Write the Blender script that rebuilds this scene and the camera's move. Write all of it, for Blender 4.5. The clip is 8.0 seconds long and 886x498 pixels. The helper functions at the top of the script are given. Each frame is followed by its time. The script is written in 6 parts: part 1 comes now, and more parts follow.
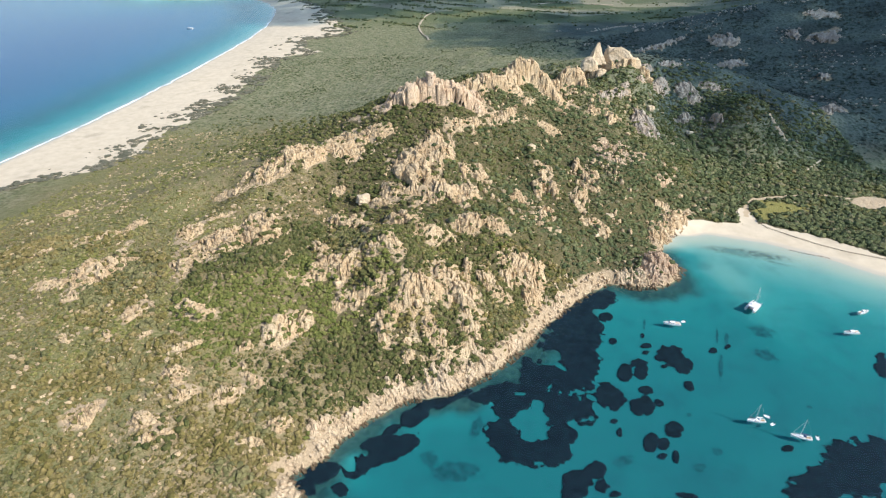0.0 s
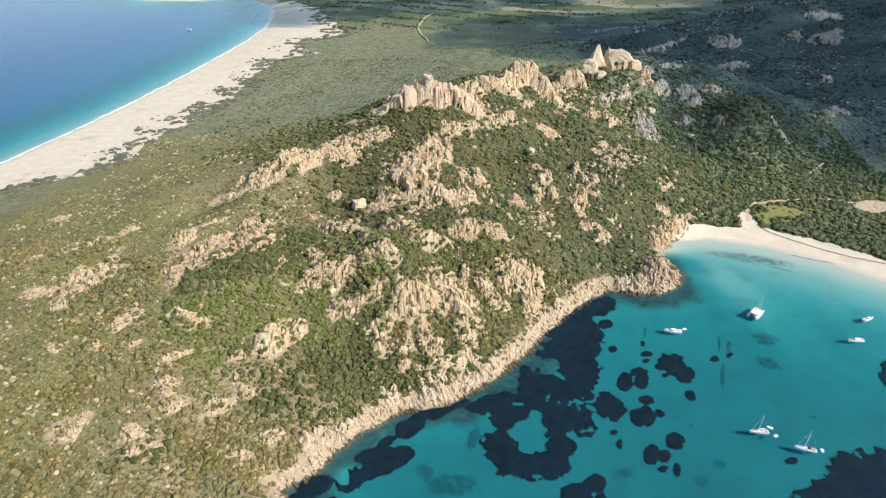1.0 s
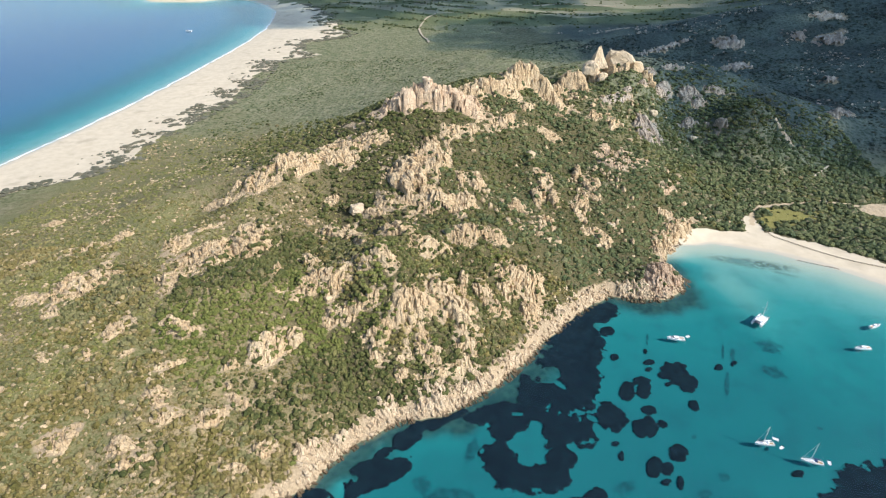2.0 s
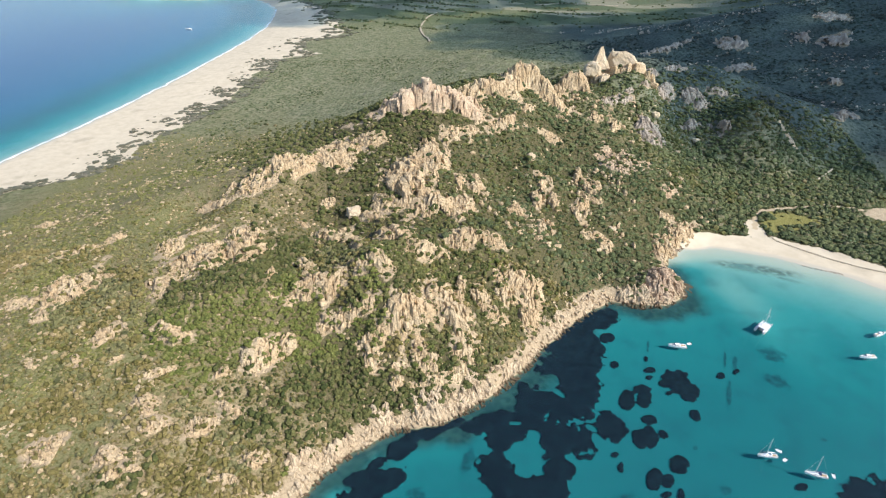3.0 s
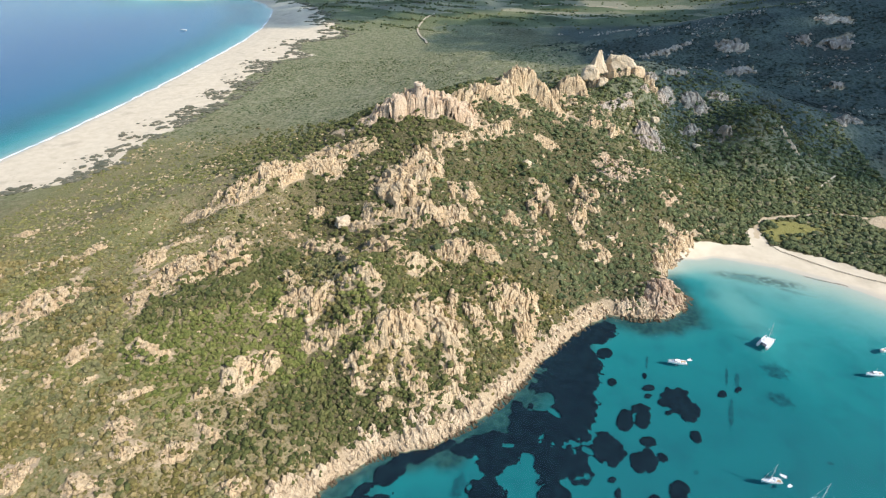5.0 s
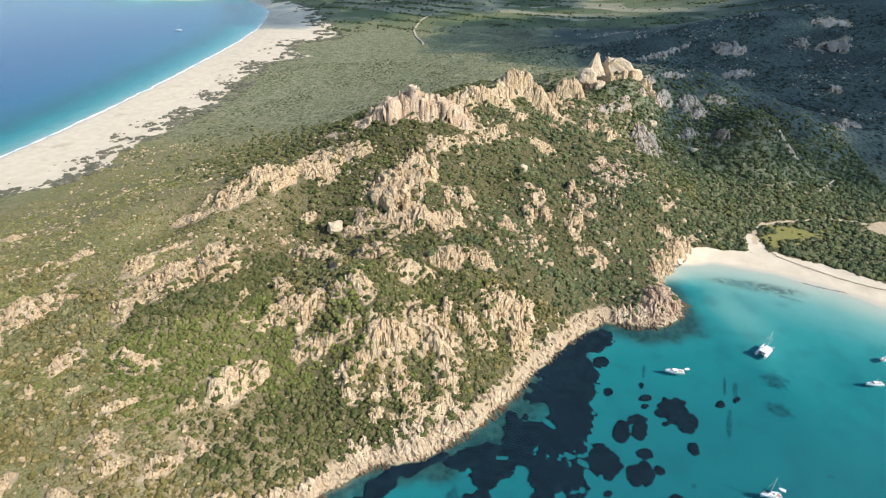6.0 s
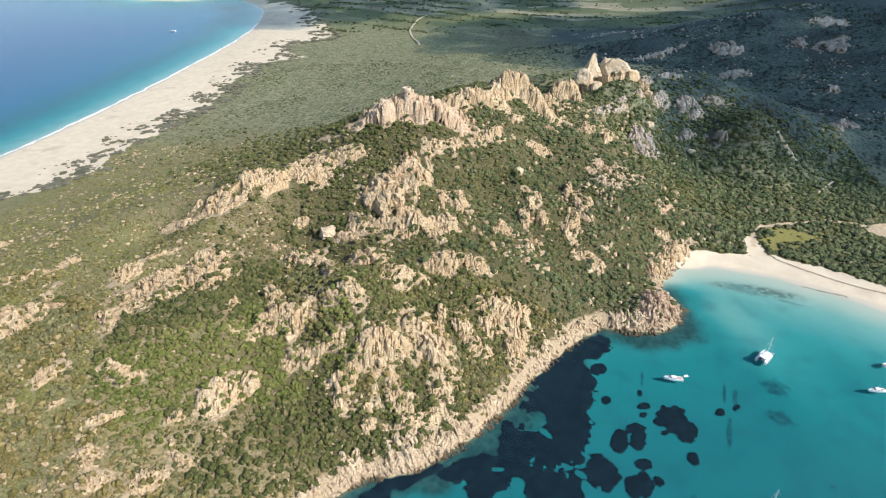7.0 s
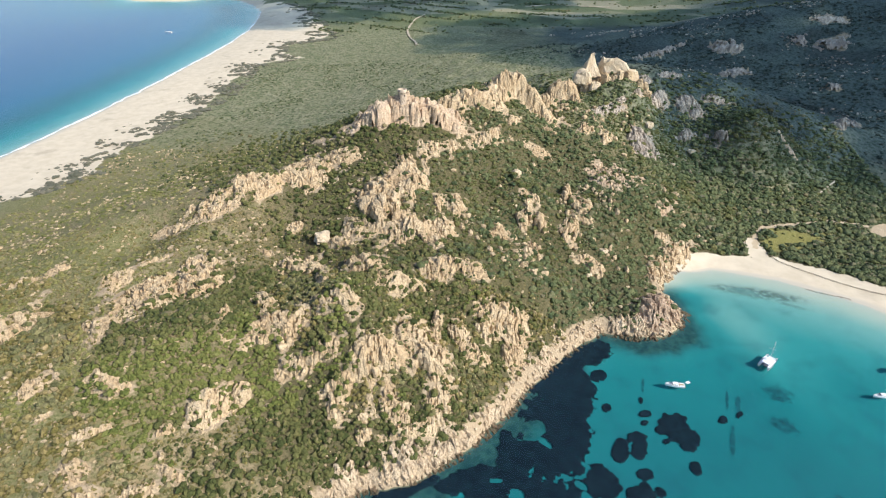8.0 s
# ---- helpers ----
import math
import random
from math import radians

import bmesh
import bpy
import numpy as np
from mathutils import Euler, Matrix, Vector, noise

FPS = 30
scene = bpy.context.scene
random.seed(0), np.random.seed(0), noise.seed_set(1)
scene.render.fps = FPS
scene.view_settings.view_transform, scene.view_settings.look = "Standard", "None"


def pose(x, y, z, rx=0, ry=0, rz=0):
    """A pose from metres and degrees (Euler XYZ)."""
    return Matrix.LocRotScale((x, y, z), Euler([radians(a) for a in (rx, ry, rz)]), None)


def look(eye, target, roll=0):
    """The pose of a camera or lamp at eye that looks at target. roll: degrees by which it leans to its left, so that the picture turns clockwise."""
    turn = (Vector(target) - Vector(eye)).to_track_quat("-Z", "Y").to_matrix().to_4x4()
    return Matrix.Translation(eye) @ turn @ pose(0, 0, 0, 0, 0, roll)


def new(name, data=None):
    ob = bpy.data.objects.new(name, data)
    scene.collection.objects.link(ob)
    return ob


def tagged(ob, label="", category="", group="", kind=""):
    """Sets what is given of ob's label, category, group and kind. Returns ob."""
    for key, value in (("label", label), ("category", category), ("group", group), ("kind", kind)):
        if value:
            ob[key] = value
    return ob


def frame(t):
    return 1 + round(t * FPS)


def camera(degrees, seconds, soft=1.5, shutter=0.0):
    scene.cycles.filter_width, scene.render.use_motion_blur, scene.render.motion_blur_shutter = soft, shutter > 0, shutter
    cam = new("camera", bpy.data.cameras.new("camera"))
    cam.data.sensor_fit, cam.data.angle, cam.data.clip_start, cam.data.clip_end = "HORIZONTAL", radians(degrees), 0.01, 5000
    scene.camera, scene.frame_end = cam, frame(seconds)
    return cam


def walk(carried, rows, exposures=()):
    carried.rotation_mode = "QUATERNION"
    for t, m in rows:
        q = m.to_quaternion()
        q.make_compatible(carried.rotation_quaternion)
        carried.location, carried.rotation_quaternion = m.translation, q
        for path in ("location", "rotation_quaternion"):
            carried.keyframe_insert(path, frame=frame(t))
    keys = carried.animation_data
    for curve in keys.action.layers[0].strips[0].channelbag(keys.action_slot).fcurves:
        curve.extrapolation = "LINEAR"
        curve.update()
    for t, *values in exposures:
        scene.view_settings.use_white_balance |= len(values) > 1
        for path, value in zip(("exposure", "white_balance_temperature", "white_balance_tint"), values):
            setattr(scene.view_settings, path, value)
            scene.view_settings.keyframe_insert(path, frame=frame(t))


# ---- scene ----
cam = camera(74.83, 8.0, 1.2)
# seconds, eye, turn
PATH = [
    (0.0, 0.00, 0.00, 232.52, 60.065, -0.767, 0.441),
    (0.5, 1.15, 3.71, 232.49, 60.050, -0.757, 0.442),
    (1.0, 2.29, 7.41, 232.46, 60.127, -0.730, 0.491),
    (1.5, 3.42, 11.11, 232.43, 60.191, -0.551, 0.580),
    (3.0, 6.75, 22.20, 232.32, 60.042, -0.808, 0.909),
    (3.5, 7.85, 25.94, 232.29, 59.989, -0.737, 0.937),
    (4.0, 8.92, 29.68, 232.26, 59.963, -0.736, 0.973),
    (4.5, 9.96, 33.42, 232.24, 60.019, -0.799, 0.948),
    (6.0, 13.05, 44.60, 232.16, 60.143, -1.187, 0.707),
    (6.5, 14.05, 48.33, 232.12, 60.179, -1.158, 0.588),
    (7.0, 15.05, 52.06, 232.06, 60.123, -1.087, 0.403),
    (7.5, 16.05, 55.81, 231.99, 60.133, -0.949, 0.305),
    (8.0, 17.05, 59.56, 231.91, 60.043, -0.818, 0.218),
]
walk(cam, [(t, pose(x, y, z, rx, ry, rz)) for t, x, y, z, rx, ry, rz in PATH], [(0.0, 0.30, 5980, 10), (8.0, 0.28, 5980, 10)])


# ---------------------------------------------------------------- daylight
SUN_TURN, SUN_HEIGHT = 119.0, 37.0
SUN_WAY = Vector((math.sin(radians(SUN_TURN)) * math.cos(radians(SUN_HEIGHT)), math.cos(radians(SUN_TURN)) * math.cos(radians(SUN_HEIGHT)), math.sin(radians(SUN_HEIGHT))))
world = bpy.data.worlds.new("sky")
scene.world = world
world.use_nodes = True
sky = world.node_tree.nodes.new("ShaderNodeTexSky")
sky.sky_type, sky.sun_disc = "NISHITA", False
sky.sun_elevation, sky.sun_rotation = radians(SUN_HEIGHT), radians(SUN_TURN)
sky.air_density, sky.dust_density = 1.0, 1.5
world.node_tree.links.new(sky.outputs[0], world.node_tree.nodes["Background"].inputs[0])
world.node_tree.nodes["Background"].inputs[1].default_value = 0.15
sun = new("sun", bpy.data.lights.new("sun", "SUN"))
sun.data.energy, sun.data.angle, sun.data.color = 4.9, radians(0.5), (1.0, 0.94, 0.85)
sun.matrix_world = look(SUN_WAY * 600, (0, 0, 0))
scene.view_settings.exposure = 0.0


# ---------------------------------------------------------------- the lie of the land
COAST = [(-63, 173), (-72, 184), (-58, 194), (-52, 206), (-40, 219), (-28, 230), (-14, 237), (6, 242), (28, 257), (43, 272), (56, 287), (66, 303),
         (83, 321), (94, 333), (108, 347), (122, 357), (142, 352), (160, 354), (175, 364), (182, 380), (175, 401), (175, 414), (197, 434), (225, 436),
         (247, 431), (275, 418), (304, 400), (330, 379), (380, 335), (480, 270), (800, 150), (5200, -400)]
COAST_WEST = [(5200, 5200), (-5200, 5200), (-5200, 2700), (-1300, 2150), (-930, 1990), (-900, 1900), (-770, 1915), (-700, 2000), (-609, 1975),
              (-538, 1875), (-478, 1745), (-443, 1580), (-424, 1450), (-418, 1300), (-420, 1150), (-428, 950), (-440, 780), (-455, 660), (-467, 573), (-470, 470),
              (-430, 380), (-330, 220), (-280, 130), (-200, 90), (-120, 110), (-85, 150)]
# east, north, height, two half-widths, turn
HILLS = [
    (-23, 499, 61.9, 73, 50, -17),
    (82, 568, 68.9, 76, 46, -2),
    (169, 675, 50.0, 85, 71, -1),
    (-156, 425, 35.8, 98, 60, -75),
    (-16, 401, 35.1, 63, 51, 9),
    (-43, 291, 28.3, 90, 20, -1),
    (-248, 338, 29.7, 101, 85, -33),
    (52, 351, 29.1, 46, 20, 5),
    (310, 718, 60.0, 108, 58, -20),
    (154, 465, 32.2, 61, 28, 44),
    (-202, 212, 16.4, 133, 41, 7),
    (737, 899, 84.5, 272, 176, -63),
    (476, 1061, 49.1, 318, 153, 4),
    (18, 708, 35.2, 197, 114, 63),
    (1345, 1313, 132.3, 311, 975, 4),
]
# east, north, height, half-width
SPURS = [
    (-83, 378, -6.8, 18),
    (196, 626, 30.0, 25),
    (327, 613, 32.7, 25),
    (78, 456, 13.1, 18),
    (-174, 383, -13.9, 18),
    (-35, 322, 24.8, 24),
    (-86, 1120, -4.3, 180),
    (306, 590, 21.5, 27),
    (109, 573, -22.2, 22),
    (594, 931, -24.7, 62),
    (-65, 385, -4.9, 18),
    (-195, 312, -5.2, 18),
    (-66, 298, -9.2, 18),
    (-78, 265, -3.2, 18),
    (119, 400, -6.2, 18),
    (-13, 290, -1.5, 18),
    (58, 333, -6.4, 18),
    (-125, 418, 4.2, 18),
    (-166, 206, -3.7, 18),
    (-97, 224, -6.4, 18),
    (86, 426, -2.7, 18),
    (-142, 394, -2.6, 18),
    (-106, 429, 7.9, 18),
    (-85, 446, 3.6, 18),
    (23, 470, 3.5, 18),
    (67, 503, 7.0, 18),
    (-46, 342, -5.8, 18),
    (-142, 313, -7.9, 18),
    (-51, 281, -6.1, 18),
]


def lattice(ix, iy, seed):
    h = (ix.astype(np.int64) * 374761393 + iy.astype(np.int64) * 668265263 + seed * 974711) & 0xFFFFFFFF
    h = ((h ^ (h >> 13)) * 1274126177) & 0xFFFFFFFF
    return ((h ^ (h >> 16)) & 0xFFFF) / 65535.0


def fbm(x, y, size, octaves=4, seed=1):
    """Smooth random heights from 0 to 1, the largest lumps that many metres across."""
    x, y = np.asarray(x, float) / size, np.asarray(y, float) / size
    out, amp, total = 0.0, 1.0, 0.0
    for k in range(octaves):
        ix, iy = np.floor(x), np.floor(y)
        u, v = x - ix, y - iy
        u, v = u * u * (3 - 2 * u), v * v * (3 - 2 * v)
        s = seed + 17 * k
        row0 = lattice(ix, iy, s) * (1 - u) + lattice(ix + 1, iy, s) * u
        row1 = lattice(ix, iy + 1, s) * (1 - u) + lattice(ix + 1, iy + 1, s) * u
        out = out + amp * (row0 * (1 - v) + row1 * v)
        total += amp
        amp *= 0.5
        x, y = x * 2.03 + 5.1, y * 2.03 + 3.7
    return out / total


def coast_distance(x, y):
    """Metres inland; out at sea it is negative."""
    x, y = np.asarray(x, float), np.asarray(y, float)
    best, inside = np.full(x.shape, 1e18), np.zeros(x.shape, bool)
    pts = np.array(COAST + COAST_WEST, float)
    for (ax, ay), (bx, by) in zip(pts, np.roll(pts, -1, 0)):
        ex, ey = bx - ax, by - ay
        k = np.clip(((x - ax) * ex + (y - ay) * ey) / (ex * ex + ey * ey), 0, 1)
        best = np.minimum(best, (x - ax - k * ex) ** 2 + (y - ay - k * ey) ** 2)
        if ey:
            inside ^= ((ay > y) != (by > y)) & (x < ex * (y - ay) / ey + ax)
    return np.where(inside, 1, -1) * np.sqrt(best)


def smooth(a, b, v):
    k = np.clip((v - a) / (b - a), 0, 1)
    return k * k * (3 - 2 * k)


def hill_height(x, y):
    g = 0.0
    for cx, cy, a, sx, sy, turn in HILLS:
        c, s = math.cos(math.radians(turn)), math.sin(math.radians(turn))
        u, v = (x - cx) * c + (y - cy) * s, -(x - cx) * s + (y - cy) * c
        g = g + a * np.exp(-0.5 * (u / sx) ** 2 - 0.5 * (v / sy) ** 2)
    for cx, cy, a, s in SPURS:
        g = g + a * np.exp(-0.5 * ((x - cx) ** 2 + (y - cy) ** 2) / (s * s))
    return g


def ground_z(x, y):
    """Height of the ground and of the sea bed."""
    x, y = np.asarray(x, float), np.asarray(y, float)
    d = coast_distance(x, y)
    d = d + (fbm(x, y, 14, 3, 5) - 0.5) * 7 * np.exp(-np.abs(d) / 25)
    inland = np.maximum(d, 0)
    rocky = smooth(205, 170, x) * smooth(440, 400, y) * smooth(-200, -120, x)
    land = hill_height(x, y) * (1 - np.exp(-inland / 22)) + (2.9 + 16.3 * np.clip(y - 900, 0, 2500) / 1000) * (1 - np.exp(-inland / 60))
    land = land + rocky * 4.5 * (1 - np.exp(-inland / 4))
    rough = smooth(3, 25, land)
    land = land + rough * ((fbm(x, y, 45, 4, 11) - 0.5) * 7 + (fbm(x, y, 9, 3, 23) - 0.5) * 1.8)
    out = np.maximum(-d, 0)
    east = smooth(-150, 0, x)
    bed = east * (4.3 * (1 - np.exp(-out / (62 - 57 * smooth(225, 190, x) * smooth(428, 400, y) * smooth(-200, -120, x)))) + out * 0.006) + (1 - east) * (1.6 * (1 - np.exp(-out / 6)) + 25 * (1 - np.exp(-(out / 230) ** 1.5)))
    bed = bed + east * smooth(380, 200, y) * smooth(0, 30, out) * 1.6
    bed = bed + smooth(25, 110, out) * (fbm(x, y, 40, 3, 41) - 0.5) * 1.6
    # seen through the water the bed lies nearer than it is
    return np.where(d > 0, land, -0.62 * bed)


# ---------------------------------------------------------------- granite outcrops: name, label, east, north, half-lengths, turn, height, block, style
OUTCROPS = []


def outcrop(*row):
    OUTCROPS.append(row)


outcrop("rock_crag", "long pinkish granite crag carrying the ruined watchtower", -8, 494, 46.0, 9.0, 6, 14.0, 5.0, "pillar")
outcrop("rock_crag", "low granite crag continuing the ridge", 43, 537, 25.0, 7.0, 2, 8.0, 4.0, "pillar")
outcrop("rock_crag", "pointed granite peak with leaning joints on the ridge", 87, 571, 33.0, 11.0, -8, 24.0, 4.6, "peak")
outcrop("rock_crag", "small rounded granite knoll on the ridge", 131, 611, 17.0, 9.0, -12, 15.0, 4.0, "pillar")
outcrop("rock_outcrop", "one large square granite block lying on the slope", -63, 383, 6.4, 3.8, -24, 7.0, 10.0, "giant")
outcrop("rock_islet", "tan granite islet with a wet dark foot in the sea", 161, 372, 19.0, 13.0, 40, 7.0, 4.0, "slab")
outcrop("rock_crag", "low granite crag continuing the ridge", 24, 521, 14.0, 6.0, 20, 8.5, 4.0, "pillar")
outcrop("rock_crag", "low granite crag continuing the ridge", 62, 551, 13.0, 6.0, 25, 8.5, 4.0, "pillar")
outcrop("rock_crag", "small rounded granite knoll on the ridge", 112, 594, 11.0, 6.0, 30, 9.0, 4.0, "peak")
outcrop("rock_outcrop", "low tan granite ledge in green scrub", -211, 300, 19.0, 15.2, -115, 5.0, 3.6, "block")
outcrop("rock_outcrop", "large tan boulder at the end of a granite ledge", -205, 316, 5.0, 4.4, 119, 5.0, 5.6, "giant")
outcrop("rock_outcrop", "sunlit granite outcrop of weathered blocks among shrubs", -167, 336, 9.2, 7.0, -142, 3.0, 3.0, "block")
outcrop("rock_outcrop", "pale granite crag split by upright joints above green maquis", -143, 319, 22.2, 16.0, -107, 6.0, 3.8, "slab")
outcrop("rock_outcrop", "pale granite crag split by upright joints above green maquis", -121, 337, 16.0, 13.3, -90, 6.0, 3.8, "slab")
outcrop("rock_outcrop", "pale granite crag split by upright joints above green maquis", -153, 292, 9.2, 7.0, -174, 4.0, 3.4, "slab")
outcrop("rock_outcrop", "long low pale granite ledge on the grassy shoulder", -240, 337, 21.6, 4.3, -163, 2.0, 3.4, "block")
outcrop("rock_outcrop", "long low pale granite ledge on the grassy shoulder", -262, 326, 8.8, 3.3, -155, 2.0, 3.0, "block")
outcrop("rock_outcrop", "long low pale granite ledge on the grassy shoulder", -209, 350, 8.3, 3.3, -172, 2.0, 3.0, "block")
outcrop("rock_outcrop", "long low pale granite ledge on the grassy shoulder", -286, 396, 12.1, 4.5, 160, 1.5, 3.0, "block")
outcrop("rock_outcrop", "long low pale granite ledge on the grassy shoulder", -152, 350, 9.2, 2.4, -155, 1.5, 3.0, "block")
outcrop("rock_outcrop", "long low pale granite ledge on the grassy shoulder", -232, 287, 8.7, 5.3, 176, 2.0, 3.0, "block")
outcrop("rock_outcrop", "long low pale granite ledge on the grassy shoulder", -210, 272, 7.2, 2.4, -156, 1.5, 3.0, "block")
outcrop("rock_outcrop", "sunlit granite outcrop of weathered blocks among shrubs", -171, 259, 7.0, 5.3, -117, 3.0, 3.0, "slab")
outcrop("rock_outcrop", "sunlit granite outcrop of weathered blocks among shrubs", -136, 260, 10.4, 5.1, 172, 3.0, 3.0, "block")
outcrop("rock_outcrop", "sunlit granite outcrop of weathered blocks among shrubs", -186, 264, 3.0, 2.0, 147, 2.0, 3.0, "block")
outcrop("rock_outcrop", "sunlit granite outcrop of weathered blocks among shrubs", -94, 302, 6.7, 2.7, 97, 3.0, 3.0, "block")
outcrop("rock_outcrop", "sunlit granite outcrop of weathered blocks among shrubs", -91, 257, 9.9, 6.7, -139, 5.0, 3.2, "slab")
outcrop("rock_outcrop", "sunlit granite outcrop of weathered blocks among shrubs", -77, 266, 5.5, 4.2, 41, 5.0, 3.2, "slab")
outcrop("rock_outcrop", "sunlit granite outcrop of weathered blocks among shrubs", -105, 244, 6.9, 3.1, -153, 3.0, 3.0, "slab")
outcrop("rock_outcrop", "sunlit granite outcrop of weathered blocks among shrubs", -134, 221, 6.8, 4.5, 123, 2.0, 2.8, "block")
outcrop("rock_outcrop", "sunlit granite outcrop of weathered blocks among shrubs", -108, 217, 6.3, 4.1, -120, 2.5, 2.6, "slab")
outcrop("rock_outcrop", "sunlit granite outcrop of weathered blocks among shrubs", -98, 227, 5.9, 2.2, 153, 3.0, 2.6, "slab")
outcrop("rock_outcrop", "sunlit granite outcrop of weathered blocks among shrubs", -105, 234, 2.7, 2.2, 101, 2.0, 2.6, "block")
outcrop("rock_outcrop", "sunlit granite outcrop of weathered blocks among shrubs", -140, 195, 5.9, 4.7, 147, 2.5, 2.6, "slab")
outcrop("rock_outcrop", "sunlit granite outcrop of weathered blocks among shrubs", -167, 195, 7.4, 6.5, -121, 2.0, 2.4, "slab")
outcrop("rock_outcrop", "sunlit granite outcrop of weathered blocks among shrubs", -133, 187, 8.4, 2.6, -155, 2.0, 2.6, "slab")
outcrop("rock_outcrop", "sunlit granite outcrop of weathered blocks among shrubs", -81, 204, 8.9, 4.9, -161, 2.5, 2.6, "block")
outcrop("rock_outcrop", "sunlit granite outcrop of weathered blocks among shrubs", -89, 193, 9.1, 2.4, -171, 2.0, 2.6, "slab")
outcrop("rock_outcrop", "sunlit granite outcrop of weathered blocks among shrubs", -126, 210, 5.2, 3.5, -147, 1.5, 2.4, "block")
outcrop("rock_outcrop", "sunlit granite outcrop of weathered blocks among shrubs", -200, 240, 4.6, 2.1, 151, 1.5, 2.4, "block")
outcrop("rock_outcrop", "sunlit granite outcrop of weathered blocks among shrubs", -159, 243, 3.5, 1.8, -142, 1.5, 2.4, "block")
outcrop("rock_outcrop", "sunlit granite outcrop of weathered blocks among shrubs", -179, 244, 3.7, 2.4, 127, 1.5, 2.4, "block")
outcrop("rock_outcrop", "sunlit granite outcrop of weathered blocks among shrubs", -136, 237, 7.1, 1.8, -151, 1.5, 2.4, "block")
outcrop("rock_outcrop", "dark-sided granite dome with cracked blocks", -66, 296, 17.1, 9.4, -155, 7.0, 4.0, "block")
outcrop("rock_outcrop", "dark-sided granite dome with cracked blocks", -80, 317, 10.9, 6.9, 115, 6.0, 4.0, "block")
outcrop("rock_outcrop", "sunlit granite outcrop of weathered blocks among shrubs", -69, 358, 14.5, 13.0, 138, 5.0, 3.4, "block")
outcrop("rock_outcrop", "sunlit granite outcrop of weathered blocks among shrubs", -51, 341, 15.5, 4.7, 107, 4.0, 3.4, "block")
outcrop("rock_outcrop", "sunlit granite outcrop of weathered blocks among shrubs", -44, 305, 9.4, 3.4, 140, 3.0, 3.0, "block")
outcrop("rock_outcrop", "sunlit granite outcrop of weathered blocks among shrubs", -32, 307, 7.6, 6.3, 114, 5.0, 3.6, "block")
outcrop("rock_outcrop", "sunlit granite outcrop of weathered blocks among shrubs", -27, 344, 17.5, 11.3, 151, 5.0, 3.6, "block")
outcrop("rock_outcrop", "sunlit granite outcrop of weathered blocks among shrubs", -5, 333, 13.8, 6.7, -170, 5.0, 3.6, "block")
outcrop("rock_outcrop", "sunlit granite outcrop of weathered blocks among shrubs", 21, 350, 16.7, 7.4, -167, 5.0, 3.6, "block")
outcrop("rock_outcrop", "sunlit granite outcrop of weathered blocks among shrubs", 39, 351, 8.6, 4.5, -180, 4.0, 3.2, "block")
outcrop("rock_outcrop", "pale granite crag split by upright joints above green maquis", -49, 281, 18.1, 4.5, -161, 6.0, 3.6, "slab")
outcrop("rock_outcrop", "pale granite crag split by upright joints above green maquis", -14, 284, 15.3, 7.6, -160, 8.0, 4.0, "slab")
outcrop("rock_outcrop", "pale granite crag split by upright joints above green maquis", 9, 296, 15.9, 12.6, 122, 8.0, 4.0, "slab")
outcrop("rock_outcrop", "pale granite crag split by upright joints above green maquis", -33, 270, 9.5, 5.2, -152, 5.0, 3.4, "slab")
outcrop("rock_outcrop", "pale granite crag split by upright joints above green maquis", -34, 262, 4.8, 4.6, -143, 4.0, 3.0, "slab")
outcrop("rock_outcrop", "sunlit granite outcrop of weathered blocks among shrubs", -4, 267, 11.3, 7.0, 179, 3.0, 2.8, "slab")
outcrop("rock_outcrop", "sunlit granite outcrop of weathered blocks among shrubs", -20, 257, 7.9, 3.6, 94, 3.0, 2.8, "slab")
outcrop("rock_outcrop", "sunlit granite outcrop of weathered blocks among shrubs", 17, 272, 11.2, 6.8, 53, 3.0, 2.8, "slab")
outcrop("rock_outcrop", "sunlit granite outcrop of weathered blocks among shrubs", 5, 260, 13.5, 2.9, -162, 3.0, 2.8, "slab")
outcrop("rock_outcrop", "slim granite pinnacle standing at the crag's edge", 16, 319, 8.5, 3.9, 80, 8.0, 3.4, "block")
outcrop("rock_outcrop", "sunlit granite outcrop of weathered blocks among shrubs", 29, 317, 10.6, 7.0, -129, 5.0, 3.4, "slab")
outcrop("rock_outcrop", "pale granite crag split by upright joints above green maquis", 52, 330, 17.5, 9.1, -156, 7.0, 4.0, "slab")
outcrop("rock_outcrop", "pale granite crag split by upright joints above green maquis", 61, 321, 12.2, 7.4, -123, 6.0, 3.6, "slab")
outcrop("rock_outcrop", "sunlit granite outcrop of weathered blocks among shrubs", 35, 307, 8.8, 6.3, -166, 3.0, 3.0, "slab")
outcrop("rock_outcrop", "broken granite ridge along the hill's shoulder", -133, 402, 14.9, 11.8, -148, 4.0, 3.2, "block")
outcrop("rock_outcrop", "broken granite ridge along the hill's shoulder", -109, 418, 20.1, 13.8, -153, 5.0, 3.2, "block")
outcrop("rock_outcrop", "broken granite ridge along the hill's shoulder", -80, 441, 19.9, 17.1, -122, 5.0, 3.2, "block")
outcrop("rock_outcrop", "broken granite ridge along the hill's shoulder", -54, 458, 16.1, 6.9, 172, 4.0, 3.2, "block")
outcrop("rock_outcrop", "broken granite ridge along the hill's shoulder", -157, 388, 13.3, 4.5, 169, 2.0, 3.0, "block")
outcrop("rock_outcrop", "pale granite crag split by upright joints above green maquis", -9, 433, 23.4, 15.0, 92, 7.0, 4.0, "block")
